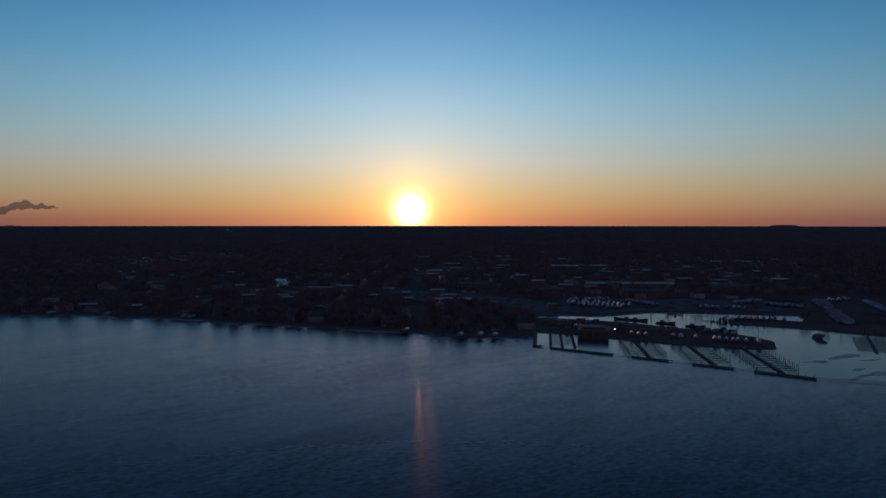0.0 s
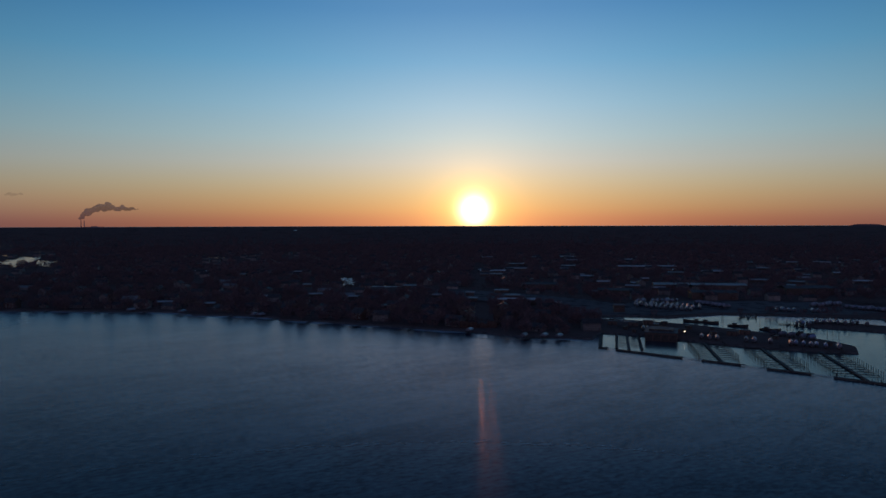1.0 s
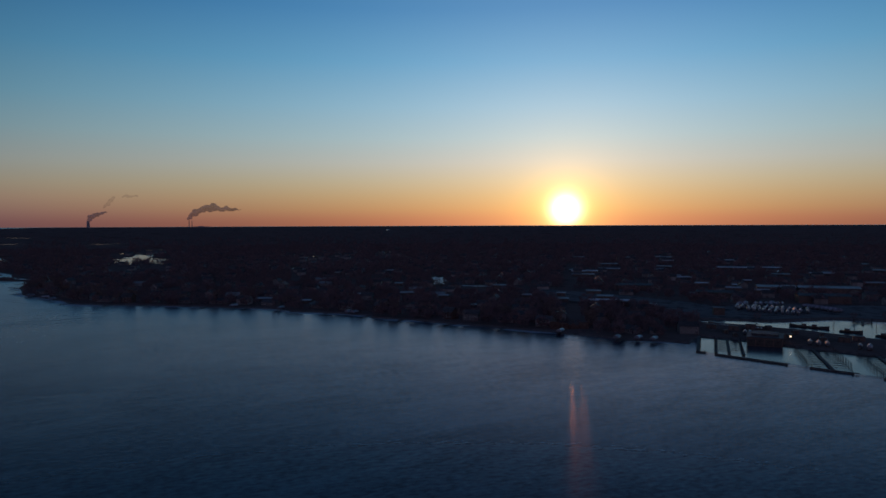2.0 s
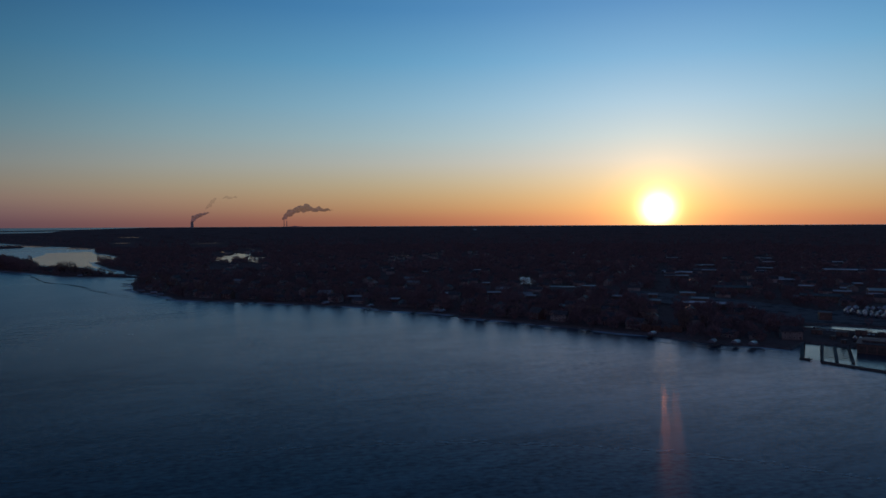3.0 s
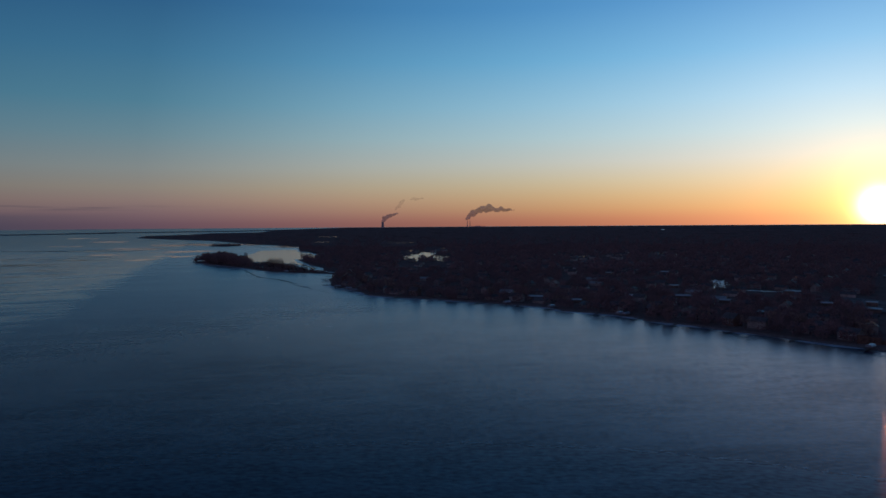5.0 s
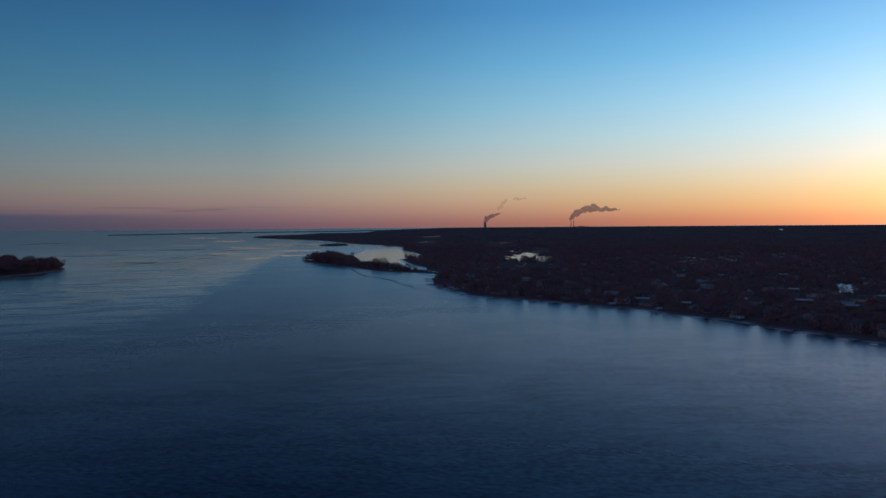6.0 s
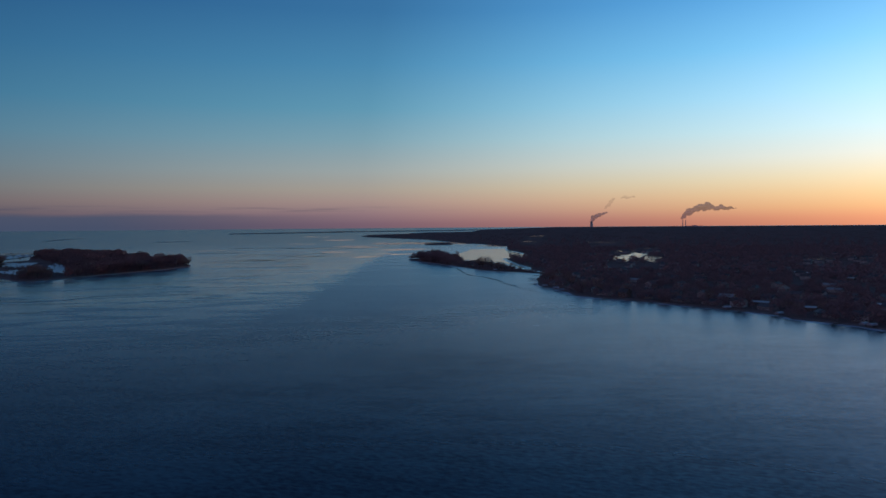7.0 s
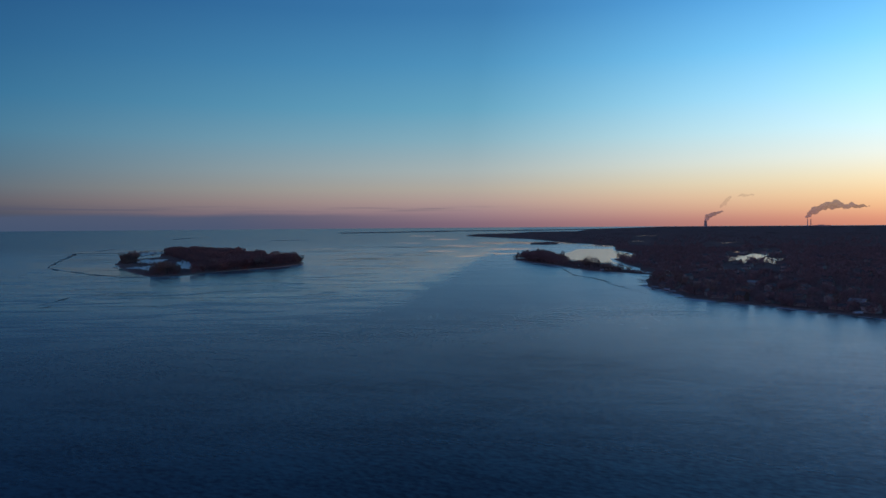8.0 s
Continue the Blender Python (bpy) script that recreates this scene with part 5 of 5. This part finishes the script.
shed_kinds = [locker(4, 3, 2.5, "small dark timber shed on the harbour spit"), locker(7, 4, 3.0, "long dark shed on the harbour spit"), locker(3, 2.5, 2.3, "little dark store beside the piers")]
fresh = set()
rng = random.Random(29)
for x, y in ((92, 508), (88, 522), (97, 540), (110, 550), (122, 548), (135, 528), (150, 520), (158, 500), (168, 505), (182, 486), (196, 478), (206, 462), (120, 505), (128, 512), (145, 500), (82, 545), (84, 562)):
    k = rng.randrange(3)
    m = pose(x, y, LAND, 0, 0, rng.uniform(-30, 30))
    if k in fresh:
        copy_thing(shed_kinds[k], m)
    else:
        fresh.add(k)
        shed_kinds[k].matrix_basis = m
boat_row((100, 520), (112, 512), 4.2, 75, (4, 0), 23)
boat_row((246, 572), (272, 562), 4.6, 70, (4, 0), 25)
boat_row((140, 680), (180, 662), 4.8, 80, (1, 4, 0), 26)
boat_row((240, 640), (280, 632), 4.8, 85, (0, 4, 1), 27)


def dinghy(length, label):
    """A small open boat laid keel up on two trestles."""
    root = new("dinghy")
    n, v = 8, []
    for k in range(n):
        q = k / (n - 1)
        b = length * 0.2 * (1 - max(0.0, (q - 0.45) / 0.55) ** 2) + 0.04
        v += [((q - 0.5) * length, -b, 0.6), ((q - 0.5) * length, -b * 0.75, 1.0), ((q - 0.5) * length, 0, 1.2 - 0.25 * q), ((q - 0.5) * length, b * 0.75, 1.0), ((q - 0.5) * length, b, 0.6)]
    f = [(i * 5 + j, i * 5 + j + 1, i * 5 + j + 6, i * 5 + j + 5) for i in range(n - 1) for j in range(4)] + [(0, 5 * n - 5, 5 * n - 1, 4), (4, 3, 2, 1, 0)]
    part("hull", mesh_of("hull", v, f, MAT["wrap"], False), root)
    rest = Shape().box(-0.06, 0.06, -length * 0.17, length * 0.17, 0.5, 0.6).box(-0.05, 0.05, -0.5, -0.4, -0.1, 0.5).box(-0.05, 0.05, 0.4, 0.5, -0.1, 0.5).mesh("trestle", "timber")
    for x in (-length * 0.28, length * 0.2):
        part("trestle", rest, root, Matrix.Translation((x, 0, 0)))
    return tagged(root, label, "dinghy", "dinghies on the harbour spit")


skiff = dinghy(4.2, "pale dinghy laid keel up on trestles")
for k in range(11):
    m = pose(91 + 2.3 * k + (3 if k > 5 else 0), 561 - 1.35 * k, LAND, 0, 0, 60 + 9 * math.sin(k * 2.1))
    if k:
        copy_thing(skiff, m)
    else:
        skiff.matrix_basis = m


def pier(a, b, half, finger, gap, label, posts=True):
    """A timber pier from the land outwards, with finger docks and mooring posts at both sides. half: half a finger's width; 0 for none."""
    root = new("pier")
    L = math.hypot(b[0] - a[0], b[1] - a[1])
    root.matrix_basis = pose(a[0], a[1], 0, 0, 0, math.degrees(math.atan2(b[1] - a[1], b[0] - a[0])))
    deck = Shape().box(0, L, -0.9, 0.9, 0.5, 0.72)
    for k in range(int(L / 4)):
        for y in (-0.75, 0.75):
            deck.tube((2 + 4 * k, y, -0.6), (2 + 4 * k, y, 0.6), 0.16, 0.16, 5)
    part("deck", deck.mesh("deck", "timber"), root)
    fme = Shape().box(0, finger, -half, half, 0.46, 0.66).tube((finger - 0.4, 0, -0.6), (finger - 0.4, 0, 0.6), 0.14, 0.14, 5).tube((finger * 0.5, 0, -0.6), (finger * 0.5, 0, 0.6), 0.14, 0.14, 5).mesh("finger", "timber")
    pme = Shape().tube((0, 0, -0.8), (0.03, 0, 3.2), 0.17, 0.14, 6).mesh("mooring_post", "timber")
    n = int((L - 8) / gap) if half else 0
    for k in range(n):
        for sg in (-1, 1):
            part("finger", fme, root, pose(6 + k * gap, sg * 0.9, 0, 0, 0, 90 * sg))
            if posts:
                part("mooring_post", pme, root, Matrix.Translation((6 + k * gap + gap * 0.5, sg * (finger + 1.2), 0)))
                part("mooring_post", pme, root, Matrix.Translation((6 + k * gap, sg * (finger + 1.4), 0)))
    return tagged(root, label, "pier", "piers in the harbour")


def breakwater(a, b, label):
    root = new("breakwater")
    L = math.hypot(b[0] - a[0], b[1] - a[1])
    root.matrix_basis = pose(a[0], a[1], 0, 0, 0, math.degrees(math.atan2(b[1] - a[1], b[0] - a[0])))
    part("deck", Shape().box(0, L, -1.0, 1.0, 0.6, 0.85).mesh("deck", "timber"), root)
    board = Shape().box(0, 1.9, -1.12, -1.003, -0.6, 0.7).mesh("board", "timber")
    pile = Shape().tube((0, 0, -0.8), (0, 0, 2.0), 0.2, 0.18, 6).mesh("mooring_post", "timber")
    for k in range(int(L / 2)):
        part("board", board, root, Matrix.Translation((2 * k, 0, 0)))
        if k % 2 == 0:
            part("mooring_post", pile, root, Matrix.Translation((2 * k + 0.5, 1.2, 0)))
    return tagged(root, label, "breakwater", "breakwaters of the harbour")


breakwater((68.5, 509), (60, 450), "dark timber breakwater wall joining the shore")
breakwater((59, 449), (65, 446), "short dark timber foot of the breakwater wall")
breakwater((69, 441), (104, 417), "low dark timber breakwater along the basin")
pier((85, 498), (77, 443), 0.4, 6.6, 7.2, "timber pier with a ladder of finger docks in the ice")
pier((78, 498), (70, 447), 0, 0, 1, "narrow timber walkway at the end of the slips")
pier((92.5, 496), (85, 442), 0, 0, 1, "narrow timber walkway at the end of the slips")
breakwater((113, 411), (133, 398), "low dark timber breakwater at the end of a pier")
pier((131, 474), (123, 406), 0.4, 9.5, 7.0, "long timber pier with finger docks and mooring piles")
breakwater((142, 390), (161, 377), "low dark timber breakwater at the end of a pier")
pier((162, 460), (153, 384), 0.4, 9.5, 7.0, "long timber pier with finger docks and mooring piles")
breakwater((168, 370), (192, 352), "low dark timber breakwater at the end of a pier")
pier((193, 446), (181, 363), 0.4, 9.5, 7.0, "long timber pier with finger docks and mooring piles")
pier((300, 486), (268, 424), 0.8, 9.0, 6.0, "timber pier with finger docks at the far quay", False)
pier((208, 618), (199, 590), 0.4, 5.0, 5.0, "short timber pier across the back channel", True)
pier((241, 549), (213, 565), 0.5, 5.0, 4.6, "short timber pier beside the second spit", True)
for a, b in (((104, 417), (113, 411)), ((133, 398), (142, 390)), ((161, 377), (168, 370)), ((192, 352), (262, 322))):
    ribbon("ice_boom", [a, b], 0.5, MAT["timber"], 0.25, 3, "thin dark boom floating between the breakwaters", 0.0)

ribbon("ice_boom", [(205, 538), (238, 507), (254, 497)], 0.5, MAT["timber"], 0.25, 4, "thin dark boom floating across the back channel", 0.0)
rng = random.Random(41)
for k in range(26):
    x, y = rng.uniform(198, 292), rng.uniform(352, 420)
    if (x - 192) * 0.55 + 352 - y > 26 or y - 366 > (x - 192) * 0.75 + 22:
        continue
    long = rng.uniform(8, 26)
    pts = [(x + 0.87 * long * q, y + 0.45 * long * q + rng.uniform(-1.5, 1.5)) for q in (-0.5, -0.25, 0, 0.25, 0.5)]
    ribbon("drift_ice", pts, rng.uniform(1.6, 5.0), MAT["drift"], 0.06 + 0.004 * k, 60 + k, "thin pale streak of drift ice at the harbour mouth", 1.0)
tagged(land_sheet("ground_jetty", ragged([(268, 496), (259, 482), (254, 468), (254, 462), (257, 461), (259, 469), (264, 480), (273, 492)], 5, 0.4, 18), MAT["soil"], 0.9), "short earth jetty in the harbour", "ground")
for x, y, k in ((256, 466, 0.2), (258, 473, 0.22), (262, 481, 0.2), (267, 489, 0.2)):
    plant(x, y, k, 4, 0.9)


def work_boat(length, label):
    """A dark open workboat with a raised bow and a low cabin, frozen in."""
    root = new("work_boat")
    n, w = 11, length * 0.13
    hull = Shape()
    rows = []
    for k in range(n):
        q = k / (n - 1)
        x = (q - 0.5) * length
        b = w * (1 - max(0.0, (q - 0.5) / 0.5) ** 2.4) * (0.82 + 0.18 * min(1, q * 3)) + 0.04
        z = 1.15 + 1.3 * q ** 3
        rows.append([(x, -b, z), (x, -b * 0.86, 0.2), (x, -b * 0.5, -0.5), (x, b * 0.5, -0.5), (x, b * 0.86, 0.2), (x, b, z), (x, b - min(0.18, b * 0.5), z), (x, b * 0.8, 0.6), (x, -b * 0.8, 0.6), (x, -b + min(0.18, b * 0.5), z)])
    m = len(rows[0])
    hull.add([p for r in rows for p in r], [(i * m + j, (i + 1) * m + j, (i + 1) * m + (j + 1) % m, i * m + (j + 1) % m) for i in range(n - 1) for j in range(m)] + [tuple(range(m))[::-1], tuple(range((n - 1) * m, n * m))])
    part("hull", hull.mesh("hull", "timber"), root)
    part("cabin", Shape().box(-length * 0.28, -length * 0.08, -w * 0.6, w * 0.6, 0.5, 2.5, 0.12).mesh("cabin", "door"), root)
    part("cabin_roof", Shape().box(-length * 0.3, -length * 0.06, -w * 0.7, w * 0.7, 2.5, 2.66, 0.1).mesh("cabin_roof", "siding"), root)
    part("mast", Shape().tube((-length * 0.04, 0, 0.5), (-length * 0.04, 0, 5.2), 0.07, 0.04, 6).mesh("mast", "steel"), root)
    for x in (0.08, 0.24):
        part("thwart", Shape().box(length * x - 0.2, length * x + 0.2, -w * 0.75, w * 0.75, 0.9, 1.0).mesh("thwart", "timber"), root)
    return tagged(root, label, "boat", "workboats in the back channel")


wb = work_boat(15, "dark open workboat with a low cabin, frozen into the channel")
wb.matrix_basis = pose(161, 567, 0.05, 0, 0, -27)
for x, y, turn in ((178, 550, -31), (195, 531, -38), (211, 511, -47), (150, 573, 160)):
    copy_thing(wb, pose(x, y, 0.05, 0, 0, turn))
pile = new("mooring_pile")
part("post", Shape().tube((0, 0, -0.8), (0.05, 0, 6.4), 0.17, 0.12, 7).mesh("post", "timber"), pile)
part("cap", Shape().tube((0.05, 0, 6.35), (0.05, 0, 6.7), 0.2, 0.04, 7).mesh("cap", "steel"), pile)
tagged(pile, "tall thin mooring pile standing in the harbour ice", "pile", "mooring piles in the harbour")
for k, (x, y) in enumerate(((170, 561), (203, 521), (202, 572), (221, 567), (246, 521), (237, 526), (224, 488), (282, 487), (294, 497), (299, 488), (307, 488), (215, 532), (228, 514), (190, 580), (178, 590))):
    m = pose(x, y, 0, 0, 0, 37 * k)
    if k:
        copy_thing(pile, m)
    else:
        pile.matrix_basis = m
for kind, x, y, turn in ((0, 226, 561, 65), (2, 230, 559, 62), (0, 234, 557, 64), (1, 231, 565, 60), (0, 236, 562, 70)):
    park(kind, x, y, turn, 0.3)

# Boathouse over the basin.
bh = new("boathouse")
s = Shape()
for x0, x1, y0, y1 in ((-10.5, 10.5, -12, -11.7), (-10.5, 10.5, 11.7, 12), (-10.5, -10.2, -11.7, 11.7), (10.2, 10.5, -11.7, 11.7)):
    s.box(x0, x1, y0, y1, -0.4, 5.2)
part("wall", s.mesh("wall", "door"), bh)
part("roof", Shape().box(-11, 11, -12.5, 12.5, 5.2, 5.6, 0.1).box(-8, 8, -6, 9, 5.6, 6.9, 0.1).mesh("roof", "shingle"), bh)
gate = Shape().box(-2.2, 2.2, -0.12, -0.003, 0.1, 4.2, 0.03).mesh("gate", "timber")
for k in range(4):
    part("gate", gate, bh, Matrix.Translation((-7.8 + 5.2 * k, -12, 0)))
tagged(bh, "dark flat-roofed boathouse standing over the harbour ice", "boathouse")
bh.matrix_basis = pose(107, 489, 0.4, 0, 0, -14)


def boat_lift(label):
    root = new("boat_lift")
    post = Shape().tube((0, 0, -0.8), (0, 0, 3.0), 0.09, 0.09, 6).mesh("post", "steel")
    for x in (-3, 3):
        for y in (-1.7, 1.7):
            part("post", post, root, Matrix.Translation((x, y, 0)))
    c = Shape()
    prof = [(-2.0, 2.5), (-1.95, 3.1), (-1.2, 3.8), (0, 4.15), (1.2, 3.8), (1.95, 3.1), (2.0, 2.5)]
    m = len(prof)
    for th in (0.0, 0.06):
        c.v += [(x, y * (1 - th * 0.4), z - th) for x in (-3.6, 3.6) for y, z in prof]
    c.f += [(j, j + 1, m + j + 1, m + j) for j in range(m - 1)] + [(2 * m + j + 1, 2 * m + j, 3 * m + j, 3 * m + j + 1) for j in range(m - 1)]
    c.f += [tuple(range(m - 1, -1, -1)), tuple(range(m, 2 * m))]
    part("canopy", c.mesh("canopy", "hull"), root, label="pale fabric canopy")
    beam = Shape().box(-3.1, 3.1, -0.08, 0.08, 2.3, 2.5).mesh("beam", "steel")
    for y in (-1.68, 1.68):
        part("beam", beam, root, Matrix.Translation((0, y, 0)))
    return tagged(root, label, "boat lift", "boat lifts along the shore")


lift = boat_lift("boat lift with a pale canopy standing in the shore ice")
first = True
for x, y, turn in ((-216, 578, 80), (-210, 577, 75), (-340, 600, 70), (-288, 593, 80), (-27, 505, 75), (26, 485, 70), (36, 483, 70), (-560, 618, 60), (-612, 645, 60), (-890, 812, 90), (12, 484, 75)):
    m = pose(x, y - 3, 0, 0, 0, turn)
    if first:
        lift.matrix_basis, first = m, False
    else:
        copy_thing(lift, m)


def private_dock(length, label):
    root = new("private_dock")
    part("deck", Shape().box(-0.8, 0.8, -length, 2, 0.55, 0.75).mesh("deck", "timber"), root)
    pile = Shape().tube((0, 0, -0.8), (0, 0, 1.6), 0.12, 0.11, 6).mesh("mooring_post", "timber")
    for k in range(int(length / 3)):
        for x in (-0.7, 0.7):
            part("mooring_post", pile, root, Matrix.Translation((x, -1 - 3 * k, 0)))
    return tagged(root, label, "dock", "private docks along the shore")


dock = private_dock(14, "narrow timber dock running out from the shore")
first = True
rng = random.Random(17)
for k, (x, y, nx, ny) in enumerate(along):
    if k % 6 == 3 and abs(ny) > 0.2:
        m = pose(x, y, 0, 0, 0, math.degrees(math.atan2(ny, nx)) - 90 + rng.uniform(-6, 6))
        if first:
            dock.matrix_basis, first = m, False
        else:
            copy_thing(dock, m)


for x, y, turn in ((-704, 727, -62), (-640, 668, -52), (-612, 654, -48), (-578, 634, -50)):
    copy_thing(dock, pose(x, y, 0, 0, 0, turn))
for k, line in enumerate(([(-722, 724), (-706, 716), (-690, 714)], [(-660, 668), (-645, 660), (-632, 660)], [(-622, 650), (-608, 645), (-596, 640)], [(-590, 634), (-574, 624), (-560, 622)])):
    ribbon("shore_ice", line, 4.5, MAT["snow_ice"], 0.10, 140 + k, "pale ledge of ice frozen to the docks in the cove", 0.6)
copy_thing(lift, pose(-582, 630, 0, 0, 0, 35))


def street_lamp(h, label):
    root = new("street_lamp")
    part("pole", Shape().tube((0, 0, -0.3), (0, 0, h), 0.12, 0.08, 6).tube((0, 0, h - 0.1), (0, -1.2, h + 0.1), 0.06, 0.05, 5).mesh("pole", "steel"), root)
    part("lamp_head", Shape().box(-0.3, 0.3, -1.7, -1.1, h - 0.05, h + 0.2, 0.05).mesh("lamp_head", lamp_glow), root, label="lit warm lamp head")
    return tagged(root, label, "street lamp", "lit street lamps")


sl = street_lamp(4.2, "lit street lamp on a steel pole")
sl.matrix_basis = pose(122, 489, LAND)
for x, y in ((-34, 1105),):
    copy_thing(sl, pose(x, y, LAND))

# A low hill far off.
hv, hf = [], []
for i in range(21):
    for j in range(7):
        u, w = i / 10 - 1, j / 3 - 1
        x, y = polar(-26.25 + 1.15 * u, 4790 + 40 * w)
        hv.append((x, y, sheet(x, y) + 13.0 * max(0.0, 1 - abs(u) ** 4) * max(0.0, 1 - w * w) + noise.noise(Vector((u * 6, w * 2, 0))) - 0.6))
hf = [(i * 7 + j, (i + 1) * 7 + j, (i + 1) * 7 + j + 1, i * 7 + j + 1) for i in range(20) for j in range(6)]
tagged(new("distant_hill", mesh_of("distant_hill", hv, hf, MAT["woods"], True)), "low dark hill on the horizon", "hill", kind="structure")

# ---------------------------------------------------------------- power stations on the horizon
def chimney_stack(h, r0, r1, label):
    prof = [(0.0, r0), (0.35, r0 * 0.8 + r1 * 0.2), (0.75, r1 * 1.02), (0.97, r1), (0.98, r1 * 1.12), (1.0, r1 * 1.12)]
    v, f, n = [], [], 18
    for s, r in prof:
        v += [(r * math.cos(2 * math.pi * k / n), r * math.sin(2 * math.pi * k / n), s * h) for k in range(n)]
    for j in range(len(prof) - 1):
        f += [(j * n + k, j * n + (k + 1) % n, (j + 1) * n + (k + 1) % n, (j + 1) * n + k) for k in range(n)]
    f.append(tuple(range((len(prof) - 1) * n, len(prof) * n)))
    return tagged(new("chimney_stack", mesh_of("chimney_stack", v, f, MAT["concrete"], True)), label, "chimney")


def plume(name, line, mat, seed, voxel, label):
    """Puffs along a line of (azimuth, elevation, radius), fused into one ragged cloud."""
    rnd = random.Random(seed)
    bm = bmesh.new()
    for (a0, e0, r0), (a1, e1, r1) in zip(line, line[1:]):
        n = 9
        for k in range(n):
            s = k / n
            rr = (r0 + (r1 - r0) * s) * rnd.uniform(0.6, 1.1)
            p = toward(a0 + (a1 - a0) * s, e0 + (e1 - e0) * s) * 4820 + Vector((0, 0, EYE))
            p += Vector((rnd.uniform(-1, 1), rnd.uniform(-1, 1), rnd.uniform(-1, 1))) * rr * 0.6
            bmesh.ops.create_icosphere(bm, subdivisions=2, radius=rr, matrix=Matrix.Translation(p) @ Matrix.Diagonal((1, 1, rnd.uniform(0.6, 0.9), 1)))
    for v in bm.verts:
        v.co += noise.noise_vector(v.co * 0.045) * 7 + noise.noise_vector(v.co * 0.12) * 3
    me = bpy.data.meshes.new(name)
    bm.to_mesh(me)
    bm.free()
    me.materials.append(mat)
    ob = new(name, me)
    mod = ob.modifiers.new("fuse", "REMESH")
    mod.mode, mod.voxel_size, mod.use_smooth_shade = "VOXEL", voxel, True
    return tagged(ob, label, "smoke", kind="stuff")


for az, h, r0, r1, label in ((32.89, 48, 2.6, 1.9, "tall slim power station chimney on the horizon"), (32.68, 44, 2.6, 1.9, "slim power station chimney on the horizon"), (39.89, 40, 10, 7.5, "broad power station cooling stack on the horizon")):
    x, y = polar(az, 4800)
    chimney_stack(h, r0, r1, label).matrix_basis = Matrix.Translation((x, y, sheet(x, y)))
hall = new("power_station")
part("hall", Shape().box(-50, 50, -20, 20, -2, 5, 1).box(-20, 15, -16, 16, 5, 8, 1).mesh("hall", "concrete"), hall)
x, y = polar(32.0, 4790)
hall.matrix_basis = pose(x, y, sheet(x, y) + 1, 0, 0, 32)
tagged(hall, "low dark power station halls on the horizon", "power station")
plume("smoke_plume", [(33.0, 0.40, 5), (32.8, 0.62, 12), (32.35, 0.92, 18), (31.75, 1.24, 24), (31.0, 1.30, 22), (30.3, 1.24, 17), (29.7, 1.16, 12), (28.95, 1.16, 4)], smoke, 1, 4.0, "grey-violet smoke plume drifting from the chimneys")
plume("smoke_plume", [(39.9, 0.28, 11), (39.75, 0.55, 14), (39.35, 0.74, 13), (38.95, 0.88, 9), (38.5, 0.98, 6)], smoke, 2, 4.0, "grey smoke plume rising from the cooling stack")
plume("smoke_wisp", [(38.85, 1.25, 7), (38.5, 1.65, 13), (38.2, 1.95, 15)], thin_smoke, 3, 4.0, "thin torn wisp of smoke")
plume("smoke_wisp", [(37.6, 2.06, 8), (37.2, 2.16, 13), (36.5, 2.16, 7)], thin_smoke, 4, 4.0, "thin torn wisp of smoke")
